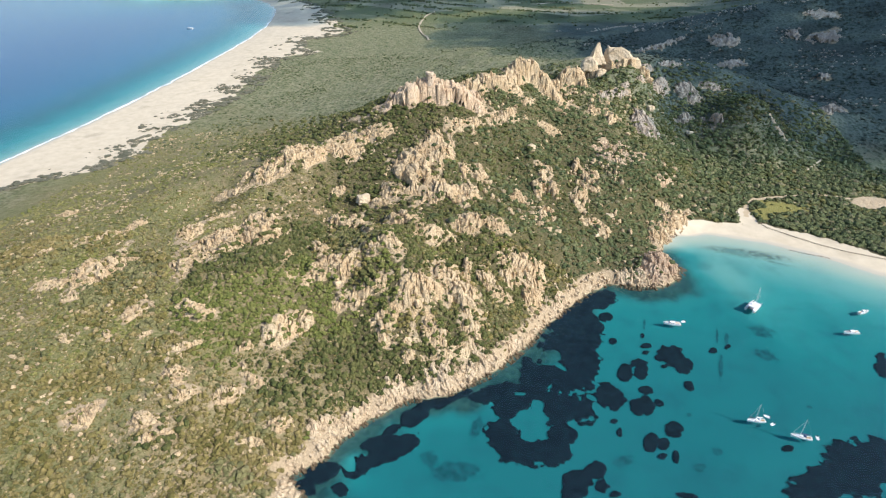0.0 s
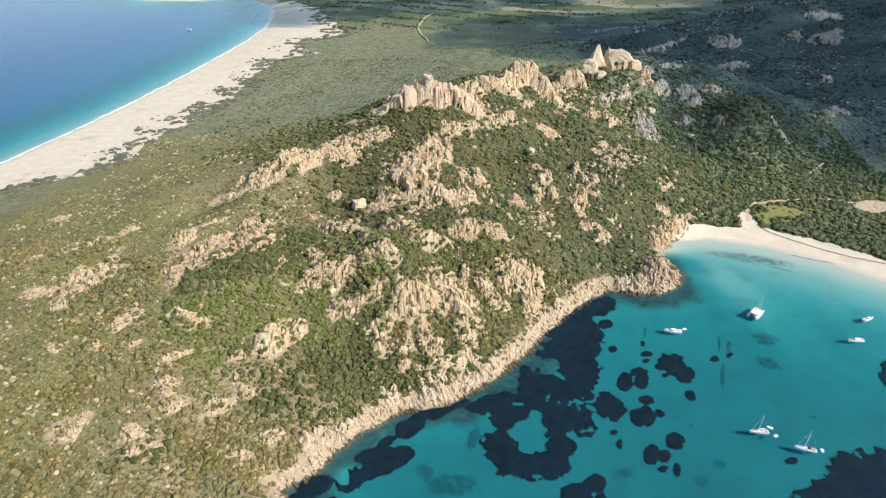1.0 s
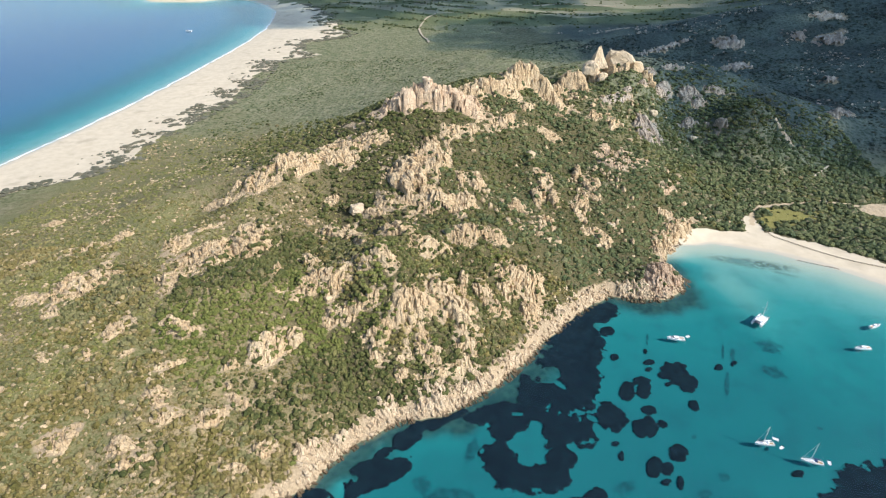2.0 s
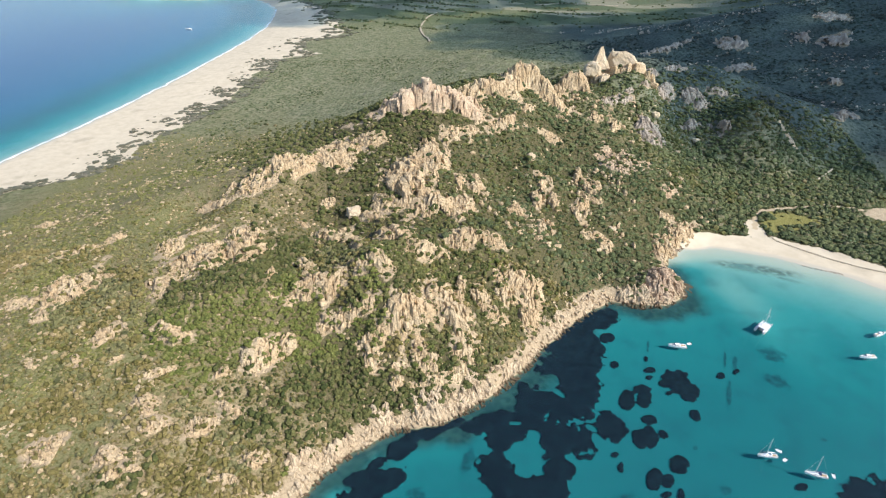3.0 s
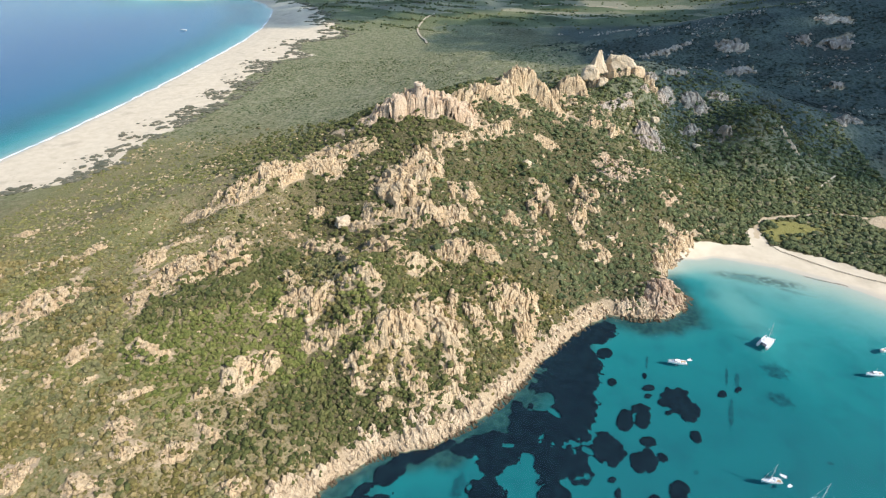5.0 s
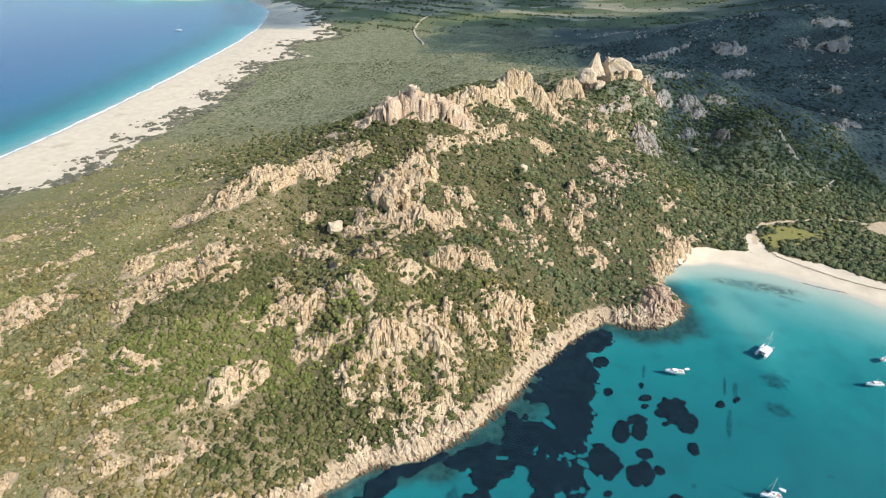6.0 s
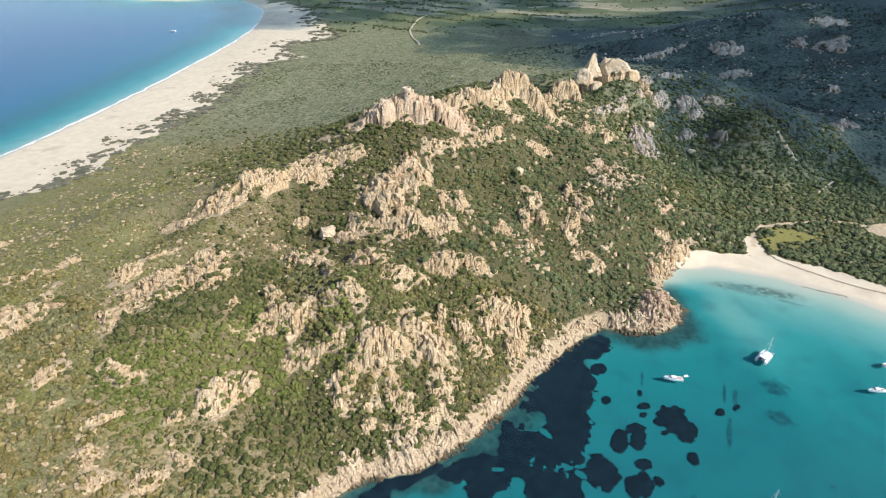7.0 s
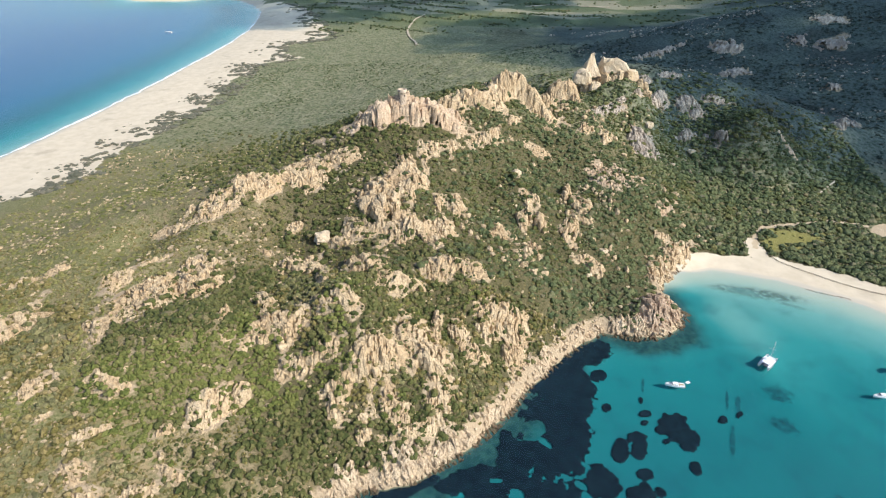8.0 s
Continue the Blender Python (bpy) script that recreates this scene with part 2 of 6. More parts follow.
outcrop("rock_outcrop", "pale granite crag split by upright joints above green maquis", -24, 406, 22.4, 14.3, 97, 8.0, 4.4, "block")
outcrop("rock_outcrop", "pale granite crag split by upright joints above green maquis", -3, 386, 17.1, 14.8, -161, 6.0, 4.0, "block")
outcrop("rock_outcrop", "sunlit granite outcrop of weathered blocks among shrubs", -40, 387, 9.7, 6.7, 111, 3.0, 3.0, "block")
outcrop("rock_outcrop", "sunlit granite outcrop of weathered blocks among shrubs", -46, 376, 9.3, 3.8, 159, 3.0, 3.0, "block")
outcrop("rock_outcrop", "sunlit granite outcrop of weathered blocks among shrubs", -77, 392, 4.8, 3.1, -145, 3.0, 3.0, "block")
outcrop("rock_outcrop", "sunlit granite outcrop of weathered blocks among shrubs", -89, 366, 6.6, 4.4, 78, 2.0, 3.0, "block")
outcrop("rock_outcrop", "sunlit granite outcrop of weathered blocks among shrubs", 16, 387, 15.5, 8.0, 71, 4.0, 3.4, "slab")
outcrop("rock_outcrop", "sunlit granite outcrop of weathered blocks among shrubs", 10, 466, 9.0, 6.0, -155, 3.0, 3.6, "block")
outcrop("rock_outcrop", "sunlit granite outcrop of weathered blocks among shrubs", 23, 472, 6.5, 4.6, -136, 3.0, 4.0, "block")
outcrop("rock_outcrop", "sunlit granite outcrop of weathered blocks among shrubs", 52, 496, 20.0, 5.6, -141, 2.5, 3.0, "block")
outcrop("rock_outcrop", "sunlit granite outcrop of weathered blocks among shrubs", 77, 530, 11.0, 3.8, -149, 3.0, 3.6, "block")
outcrop("rock_outcrop", "sunlit granite outcrop of weathered blocks among shrubs", 97, 513, 11.4, 4.8, -178, 3.0, 3.0, "block")
outcrop("rock_outcrop", "one round cream granite boulder on the slope", 73, 464, 7.1, 3.6, 80, 6.0, 7.0, "giant")
outcrop("rock_outcrop", "sunlit granite outcrop of weathered blocks among shrubs", 76, 429, 9.6, 5.8, 71, 6.0, 4.4, "block")
outcrop("rock_outcrop", "sunlit granite outcrop of weathered blocks among shrubs", 88, 429, 8.8, 4.7, 82, 6.0, 4.4, "block")
outcrop("rock_outcrop", "sunlit granite outcrop of weathered blocks among shrubs", 57, 408, 9.9, 6.6, 60, 3.0, 3.0, "block")
outcrop("rock_outcrop", "sunlit granite outcrop of weathered blocks among shrubs", 79, 400, 11.9, 5.5, 73, 3.0, 3.0, "block")
outcrop("rock_outcrop", "sunlit granite outcrop of weathered blocks among shrubs", 82, 446, 9.6, 7.2, -149, 2.0, 3.0, "block")
outcrop("rock_outcrop", "sunlit granite outcrop of weathered blocks among shrubs", 114, 474, 14.6, 3.7, 78, 6.0, 4.0, "block")
outcrop("rock_outcrop", "sunlit granite outcrop of weathered blocks among shrubs", 122, 456, 16.4, 11.0, 113, 4.0, 3.4, "block")
outcrop("rock_outcrop", "sunlit granite outcrop of weathered blocks among shrubs", 110, 433, 14.5, 5.7, 65, 3.0, 3.0, "block")
outcrop("rock_outcrop", "sunlit granite outcrop of weathered blocks among shrubs", 28, 421, 12.0, 5.6, 78, 3.0, 3.0, "block")
outcrop("rock_outcrop", "sunlit granite outcrop of weathered blocks among shrubs", 15, 416, 11.0, 3.3, 87, 3.0, 3.0, "block")
outcrop("rock_outcrop", "reddish broken stones on the wooded slope", 158, 504, 19.4, 16.8, -149, 2.0, 2.6, "block")
outcrop("rock_outcrop", "reddish broken stones on the wooded slope", 198, 483, 16.7, 4.6, -137, 1.5, 2.6, "block")
outcrop("rock_outcrop", "reddish broken stones on the wooded slope", 355, 599, 13.0, 5.0, -20, 1.5, 2.6, "block")
outcrop("rock_outcrop", "single pale slab showing among dark trees", 120, 400, 2.6, 1.9, -128, 3.0, 5.0, "giant")
outcrop("rock_outcrop", "single pale slab showing among dark trees", 137, 422, 4.5, 1.8, -151, 3.0, 5.0, "giant")
outcrop("rock_outcrop", "sunlit granite outcrop of weathered blocks among shrubs", 115, 408, 5.0, 2.5, -143, 3.0, 3.0, "block")
outcrop("rock_outcrop", "sunlit granite outcrop of weathered blocks among shrubs", 126, 405, 7.8, 6.2, 112, 3.0, 3.0, "block")
outcrop("rock_outcrop", "sunlit granite outcrop of weathered blocks among shrubs", 196, 445, 20.6, 8.1, -138, 5.0, 3.4, "block")
outcrop("rock_outcrop", "sunlit granite outcrop of weathered blocks among shrubs", 177, 423, 22.4, 7.9, 59, 5.0, 3.4, "block")
outcrop("rock_outcrop", "sunlit granite outcrop of weathered blocks among shrubs", 189, 457, 11.2, 3.1, -155, 3.0, 3.0, "block")
outcrop("rock_outcrop", "sunlit granite outcrop of weathered blocks among shrubs", 144, 557, 10.1, 6.8, -140, 3.0, 3.0, "block")
outcrop("rock_outcrop", "sunlit granite outcrop of weathered blocks among shrubs", 164, 556, 13.6, 3.9, 61, 4.0, 3.4, "block")
outcrop("rock_outcrop", "grey granite crag split into slabs on the shaded hillside", 201, 570, 17.6, 14.0, 90, 9.0, 4.4, "slab")
outcrop("rock_outcrop", "grey granite blocks on the shaded hillside", 270, 659, 12.8, 8.6, -155, 9.0, 5.0, "slab")
outcrop("rock_outcrop", "grey granite blocks on the shaded hillside", 239, 651, 17.6, 7.8, -128, 8.0, 5.0, "slab")
outcrop("rock_outcrop", "grey granite blocks on the shaded hillside", 280, 651, 9.0, 6.4, 55, 6.0, 4.4, "slab")
outcrop("rock_outcrop", "grey granite blocks on the shaded hillside", 304, 669, 12.5, 5.0, 164, 4.0, 4.0, "slab")
outcrop("rock_outcrop", "grey granite blocks on the shaded hillside", 205, 620, 7.9, 2.6, -137, 4.0, 4.0, "block")
outcrop("rock_outcrop", "grey granite blocks on the shaded hillside", 170, 594, 16.6, 4.5, -158, 3.0, 3.4, "block")
outcrop("rock_outcrop", "grey granite blocks on the shaded hillside", 185, 607, 4.2, 2.9, -167, 3.0, 3.4, "block")
outcrop("rock_outcrop", "grey granite blocks on the shaded hillside", 259, 614, 10.0, 7.1, -136, 8.0, 5.0, "block")
outcrop("rock_outcrop", "grey granite blocks on the shaded hillside", 286, 599, 10.0, 5.8, 99, 9.0, 5.0, "block")
outcrop("rock_outcrop", "grey granite blocks on the shaded hillside", 277, 611, 8.4, 3.6, 77, 3.0, 4.0, "block")
outcrop("rock_outcrop", "one round pale boulder above the trees", 257, 589, 3.9, 3.1, 55, 5.0, 6.0, "giant")
outcrop("rock_outcrop", "one round pale boulder above the trees", 216, 600, 7.8, 2.7, -137, 6.0, 7.0, "giant")
outcrop("rock_outcrop", "grey granite blocks on the shaded hillside", 232, 685, 7.3, 5.8, 51, 4.0, 4.0, "block")
outcrop("rock_outcrop", "dim granite rocks on the cloud-shaded far hill", 438, 949, 27.7, 25.7, 175, 6.0, 7.0, "block")
outcrop("rock_outcrop", "dim granite rocks on the cloud-shaded far hill", 418, 878, 32.5, 12.1, -171, 4.0, 7.0, "block")
outcrop("rock_outcrop", "dim granite rocks on the cloud-shaded far hill", 346, 968, 47.5, 12.0, -159, 4.0, 7.0, "block")
outcrop("rock_outcrop", "dim granite rocks on the cloud-shaded far hill", 535, 946, 17.6, 14.4, 44, 5.0, 7.0, "block")
outcrop("rock_outcrop", "dim granite rocks on the cloud-shaded far hill", 581, 933, 32.3, 19.3, -165, 6.0, 7.0, "block")
outcrop("rock_outcrop", "dim granite rocks on the cloud-shaded far hill", 512, 801, 17.0, 12.1, -153, 5.0, 6.0, "block")
outcrop("rock_outcrop", "dim granite rocks on the cloud-shaded far hill", 455, 676, 31.5, 9.8, -145, 4.0, 6.0, "block")
outcrop("rock_outcrop", "dim granite rocks on the cloud-shaded far hill", 604, 998, 29.2, 12.7, 146, 4.0, 6.0, "block")
outcrop("rock_outcrop", "dim granite rocks on the cloud-shaded far hill", 263, 697, 16.3, 4.2, -170, 4.0, 6.0, "block")


# ---------------------------------------------------------------- materials
class Nodes:
    """Short forms for building a node material."""

    def __init__(self, name, rough=0.8, spec=0.3):
        self.mat = bpy.data.materials.new(name)
        self.mat.use_nodes = True
        self.tree = self.mat.node_tree
        self.out = self.tree.nodes["Material Output"]
        self.bsdf = self.tree.nodes["Principled BSDF"]
        self.bsdf.inputs["Roughness"].default_value = rough
        self.bsdf.inputs["Specular IOR Level"].default_value = spec

    def add(self, kind, **inputs):
        node = self.tree.nodes.new(kind)
        for key, value in inputs.items():
            self.put(node, key.replace("_", " "), value)
        return node

    def put(self, node, key, value):
        socket = node.inputs[key]
        if isinstance(value, bpy.types.NodeSocket):
            self.tree.links.new(value, socket)
        else:
            socket.default_value = value

    def place(self):
        return self.add("ShaderNodeNewGeometry").outputs["Position"]

    def noise(self, scale, detail=4.0, rough=0.6, where=None, distortion=0.0):
        n = self.add("ShaderNodeTexNoise", Vector=where or self.place(), Scale=scale, Detail=detail, Roughness=rough, Distortion=distortion)
        return n.outputs["Fac"]

    def ramp(self, fac, stops):
        n = self.add("ShaderNodeValToRGB", Fac=fac)
        e = n.color_ramp.elements
        while len(e) < len(stops):
            e.new(0.5)
        for k, (at, col) in zip(e, stops):
            k.position, k.color = at, (*col, 1) if len(col) == 3 else col
        return n.outputs["Color"]

    def fac(self, value, a, b):
        n = self.add("ShaderNodeMapRange", Value=value)
        n.inputs["From Min"].default_value, n.inputs["From Max"].default_value = a, b
        n.interpolation_type = "SMOOTHSTEP"
        return n.outputs["Result"]

    def mix(self, fac, a, b, how="MIX"):
        n = self.tree.nodes.new("ShaderNodeMix")
        n.data_type, n.blend_type = "RGBA", how
        for i, v in ((0, fac), (6, a), (7, b)):
            if isinstance(v, bpy.types.NodeSocket):
                self.tree.links.new(v, n.inputs[i])
            else:
                n.inputs[i].default_value = (*v, 1) if isinstance(v, tuple) else v
        return n.outputs[2]

    def calc(self, how, a, b):
        n = self.tree.nodes.new("ShaderNodeMath")
        n.operation = how
        for i, v in ((0, a), (1, b)):
            if isinstance(v, bpy.types.NodeSocket):
                self.tree.links.new(v, n.inputs[i])
            else:
                n.inputs[i].default_value = v
        return n.outputs[0]

    def attr(self, name):
        n = self.tree.nodes.new("ShaderNodeAttribute")
        n.attribute_name = name
        return n.outputs["Fac"]

    def height(self):
        n = self.add("ShaderNodeSeparateXYZ", Vector=self.place())
        return n.outputs["Z"]

    def colour(self, value):
        self.put(self.bsdf, "Base Color", value if isinstance(value, bpy.types.NodeSocket) else (*value, 1))

    def bump(self, fac, strength, distance):
        n = self.add("ShaderNodeBump", Height=fac, Strength=strength, Distance=distance)
        self.tree.links.new(n.outputs["Normal"], self.bsdf.inputs["Normal"])


def granite(name, pale, warm, dark, wet=False, speckle=0.6):
    n = Nodes(name, 0.85, 0.25)
    big = n.noise(0.09, 3)
    grain = n.noise(1.3, 6, 0.7)
    warp = n.add("ShaderNodeVectorMath")
    warp.operation = "MULTIPLY"
    n.put(warp, 1, (7.0, 7.0, 7.0))
    n.put(warp, 0, n.add("ShaderNodeTexNoise", Vector=n.place(), Scale=0.18, Detail=3.0).outputs["Color"])
    bent = n.add("ShaderNodeVectorMath")
    n.put(bent, 0, n.place())
    n.put(bent, 1, warp.outputs[0])
    cracks = n.add("ShaderNodeTexVoronoi", Vector=bent.outputs[0], Scale=0.3)
    cracks.feature = "DISTANCE_TO_EDGE"
    col = n.mix(n.fac(big, 0.35, 0.65), pale, warm)
    col = n.mix(n.calc("MULTIPLY", n.fac(grain, 0.50, 0.72), speckle), col, dark)
    col = n.mix(n.calc("MULTIPLY", n.fac(n.noise(0.22, 4), 0.56, 0.70), 0.22), col, n.mix(0.5, dark, (0.187, 0.18, 0.166)))
    island = n.add("ShaderNodeObjectInfo").outputs["Random"]
    col = n.mix(n.calc("MULTIPLY", island, 0.25), col, n.mix(0.5, warm, dark))
    if wet:
        foot = n.fac(n.calc("ADD", n.height(), n.calc("MULTIPLY", grain, 2.2)), 2.9, 1.3)
        col = n.mix(foot, col, (0.125, 0.085, 0.048))
    streak = n.noise(0.55, 5, 0.65, None, 1.2)
    n.colour(n.mix(n.calc("MULTIPLY", n.fac(streak, 0.52, 0.66), 0.36), col, n.mix(0.55, col, dark)))
    relief = n.calc("ADD", grain, n.calc("MULTIPLY", n.fac(cracks.outputs["Distance"], 0.0, 0.10), 0.6))
    n.bump(relief, 0.4 + speckle, 0.8)
    return n.mat


ROCK = granite("granite", (0.610, 0.475, 0.298), (0.540, 0.393, 0.227), (0.220, 0.155, 0.090))
PINK_ROCK = granite("pink_granite", (0.634, 0.488, 0.332), (0.567, 0.405, 0.257), (0.230, 0.165, 0.110))
PALE_ROCK = granite("pale_granite", (0.677, 0.555, 0.389), (0.595, 0.464, 0.298), (0.310, 0.240, 0.160), speckle=0.2)
# the same pale granite with cloud shade put into its colour
SHADED_ROCK = granite("shaded_granite", (0.484, 0.414, 0.333), (0.414, 0.338, 0.257), (0.210, 0.175, 0.135))
SHORE_ROCK = granite("shore_granite", (0.606, 0.479, 0.323), (0.535, 0.404, 0.257), (0.250, 0.180, 0.115), wet=True)
RED_ROCK = granite("reddish_granite", (0.525, 0.399, 0.282), (0.454, 0.323, 0.212), (0.230, 0.155, 0.100), wet=True)


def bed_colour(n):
    """Sea bed with the dimming and tint of deeper and deeper water put into its colour."""
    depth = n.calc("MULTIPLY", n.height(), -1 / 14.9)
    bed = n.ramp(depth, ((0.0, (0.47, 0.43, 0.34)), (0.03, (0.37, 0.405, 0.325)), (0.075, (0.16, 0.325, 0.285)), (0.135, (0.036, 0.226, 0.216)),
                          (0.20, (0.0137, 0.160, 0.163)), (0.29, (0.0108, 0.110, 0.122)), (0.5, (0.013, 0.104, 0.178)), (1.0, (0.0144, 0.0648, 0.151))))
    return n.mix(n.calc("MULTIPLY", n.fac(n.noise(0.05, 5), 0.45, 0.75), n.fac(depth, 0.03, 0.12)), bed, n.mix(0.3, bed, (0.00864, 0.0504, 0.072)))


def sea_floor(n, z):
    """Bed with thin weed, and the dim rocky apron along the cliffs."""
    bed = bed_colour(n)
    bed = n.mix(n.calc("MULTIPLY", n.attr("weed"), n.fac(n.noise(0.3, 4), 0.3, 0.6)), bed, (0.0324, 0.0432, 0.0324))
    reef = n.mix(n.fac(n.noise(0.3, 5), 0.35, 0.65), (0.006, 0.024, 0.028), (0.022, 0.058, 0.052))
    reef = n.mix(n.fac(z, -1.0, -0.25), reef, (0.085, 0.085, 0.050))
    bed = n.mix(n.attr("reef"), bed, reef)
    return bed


def make_ground():
    n = Nodes("ground", 0.95, 0.15)
    big, mid, fine = n.noise(0.012, 4), n.noise(0.09, 4), n.noise(0.9, 5, 0.7)
    soil = n.mix(n.fac(mid, 0.35, 0.65), (0.245, 0.185, 0.095), (0.345, 0.27, 0.16))
    soil = n.mix(n.calc("MULTIPLY", n.fac(n.noise(0.7, 4, 0.7), 0.47, 0.6), 0.8), soil, (0.085, 0.076, 0.032))
    herb = n.mix(n.fac(fine, 0.3, 0.7), (0.098, 0.110, 0.034), (0.26, 0.228, 0.11))
    land = n.mix(n.fac(n.calc("ADD", n.noise(0.16, 6, 0.75), n.calc("MULTIPLY", n.attr("green"), 0.25)), 0.45, 0.72), soil, herb)
    land = n.mix(n.attr("wood"), land, n.mix(n.fac(fine, 0.3, 0.7), (0.050, 0.050, 0.020), (0.105, 0.090, 0.045)))
    # far scrub, too fine to tell bush from bush
    dots = n.add("ShaderNodeTexVoronoi", Vector=n.place(), Scale=0.22, Randomness=1.0)
    bush = n.mix(n.fac(big, 0.35, 0.65), (0.085, 0.100, 0.043), (0.110, 0.120, 0.056))
    gap = n.mix(n.fac(mid, 0.35, 0.7), (0.180, 0.186, 0.095), (0.260, 0.240, 0.145))
    # on the far hill, cloud shade and blue haze are put into the scrub colours
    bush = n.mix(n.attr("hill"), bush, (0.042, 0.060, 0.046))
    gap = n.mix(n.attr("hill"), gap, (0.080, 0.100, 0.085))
    scrub = n.mix(n.fac(n.calc("ADD", dots.outputs["Distance"], n.calc("MULTIPLY", mid, 0.5)), 0.45, 0.85), bush, gap)
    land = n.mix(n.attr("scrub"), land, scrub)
    stretch = n.add("ShaderNodeVectorMath")
    stretch.operation = "MULTIPLY"
    n.put(stretch, 0, n.place())
    n.put(stretch, 1, (0.006, 0.013, 0.0))
    plots = n.add("ShaderNodeTexVoronoi", Vector=stretch.outputs[0], Scale=1.0)
    tint = n.add("ShaderNodeSeparateXYZ", Vector=plots.outputs["Color"]).outputs["X"]
    plot = n.mix(n.fac(tint, 0.25, 0.8), (0.115, 0.135, 0.060), (0.290, 0.265, 0.170))
    land = n.mix(n.calc("MULTIPLY", n.attr("field"), 0.8), land, plot)
    meadow = n.mix(n.fac(fine, 0.3, 0.7), (0.185, 0.180, 0.045), (0.27, 0.235, 0.085))
    land = n.mix(n.attr("meadow"), land, meadow)
    stone = n.mix(n.fac(fine, 0.4, 0.7), (0.40, 0.31, 0.20), (0.25, 0.19, 0.115))
    edge = n.calc("ADD", n.attr("rock"), n.calc("MULTIPLY", n.calc("SUBTRACT", n.noise(0.35, 4), 0.5), 1.0))
    land = n.mix(n.fac(edge, 0.35, 0.7), land, stone)
    sand = n.mix(n.fac(mid, 0.3, 0.7), (0.635, 0.54, 0.395), (0.56, 0.47, 0.335))
    sand = n.mix(n.fac(n.noise(0.03, 5), 0.55, 0.75), sand, (0.45, 0.375, 0.27))
    edge = n.calc("ADD", n.attr("sand"), n.calc("MULTIPLY", n.calc("SUBTRACT", n.noise(0.12, 5), 0.5), 0.9))
    land = n.mix(n.fac(edge, 0.42, 0.58), land, sand)
    land = n.mix(n.fac(n.attr("track"), 0.3, 0.7), land, n.mix(n.fac(fine, 0.3, 0.7), (0.52, 0.41, 0.27), (0.44, 0.34, 0.22)))
    z = n.height()
    land = n.mix(n.fac(n.calc("MULTIPLY", z, n.attr("sand")), 0.5, 0.12), land, n.mix(n.attr("sand"), land, (0.50, 0.44, 0.345)))
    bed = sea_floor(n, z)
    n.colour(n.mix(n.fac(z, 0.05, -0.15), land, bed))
    relief = n.calc("ADD", fine, n.calc("MULTIPLY", n.calc("MULTIPLY", dots.outputs["Distance"], n.attr("scrub")), -2.0))
    n.bump(n.calc("MULTIPLY", relief, n.calc("MULTIPLY", n.fac(z, -0.3, 0.3), n.calc("SUBTRACT", 1.0, n.calc("MULTIPLY", n.attr("sand"), 0.85)))), 0.8, 0.8)
    return n.mat


def make_water():
    n = Nodes("sea_water", 0.06, 0.5)
    clear = n.add("ShaderNodeBsdfTransparent", Color=(0.92, 0.99, 0.99, 1))
    gloss = n.add("ShaderNodeBsdfGlossy", Color=(1, 1, 1, 1), Roughness=0.12)
    facing = n.add("ShaderNodeLayerWeight", Blend=0.5)
    fres = n.calc("ADD", n.calc("MULTIPLY", n.calc("POWER", facing.outputs["Facing"], 5.0), 0.66), 0.02)
    bump = n.add("ShaderNodeBump", Height=n.noise(0.35, 4, 0.6), Strength=0.25, Distance=0.5)
    for node in (gloss, facing):
        n.tree.links.new(bump.outputs["Normal"], node.inputs["Normal"])
    mix = n.add("ShaderNodeMixShader", Fac=fres)
    n.tree.links.new(clear.outputs[0], mix.inputs[1])
    n.tree.links.new(gloss.outputs[0], mix.inputs[2])
    n.tree.links.new(mix.outputs[0], n.out.inputs["Surface"])
    return n.mat


def make_leaf(name, a, b, c, dry):
    n = Nodes(name, 0.75, 0.2)
    pick = n.add("ShaderNodeNewGeometry").outputs["Random Per Island"]
    col = n.ramp(pick, ((0.0, a), (0.45, b), (0.85, c), (1.0, dry)))
    patch = n.noise(0.035, 3)
    col = n.mix(n.calc("MULTIPLY", n.fac(patch, 0.45, 0.65), 0.5), col, c)
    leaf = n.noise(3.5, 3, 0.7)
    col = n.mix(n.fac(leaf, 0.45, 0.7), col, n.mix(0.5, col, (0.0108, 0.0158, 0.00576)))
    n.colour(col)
    n.bump(leaf, 1.0, 0.5)
    return n.mat


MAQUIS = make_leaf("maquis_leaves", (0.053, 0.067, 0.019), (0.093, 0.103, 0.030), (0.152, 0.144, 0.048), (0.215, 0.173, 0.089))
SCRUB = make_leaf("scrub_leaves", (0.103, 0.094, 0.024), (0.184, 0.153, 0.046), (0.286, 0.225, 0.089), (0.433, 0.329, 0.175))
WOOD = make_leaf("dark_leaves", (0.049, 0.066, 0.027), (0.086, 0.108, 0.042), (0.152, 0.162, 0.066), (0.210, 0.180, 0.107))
# leaf colours with the far hill's bluish shade and haze mixed in
HILL_SHADE_LEAVES = make_leaf("hill_shade_leaves", (0.036, 0.052, 0.038), (0.052, 0.070, 0.052), (0.078, 0.094, 0.072), (0.11, 0.11, 0.085))
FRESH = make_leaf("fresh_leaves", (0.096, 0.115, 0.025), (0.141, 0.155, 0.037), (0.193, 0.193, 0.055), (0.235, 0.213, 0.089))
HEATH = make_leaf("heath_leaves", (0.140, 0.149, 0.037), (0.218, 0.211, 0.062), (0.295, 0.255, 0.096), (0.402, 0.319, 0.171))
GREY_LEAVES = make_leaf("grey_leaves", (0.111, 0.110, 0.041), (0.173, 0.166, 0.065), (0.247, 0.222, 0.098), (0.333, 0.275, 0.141))
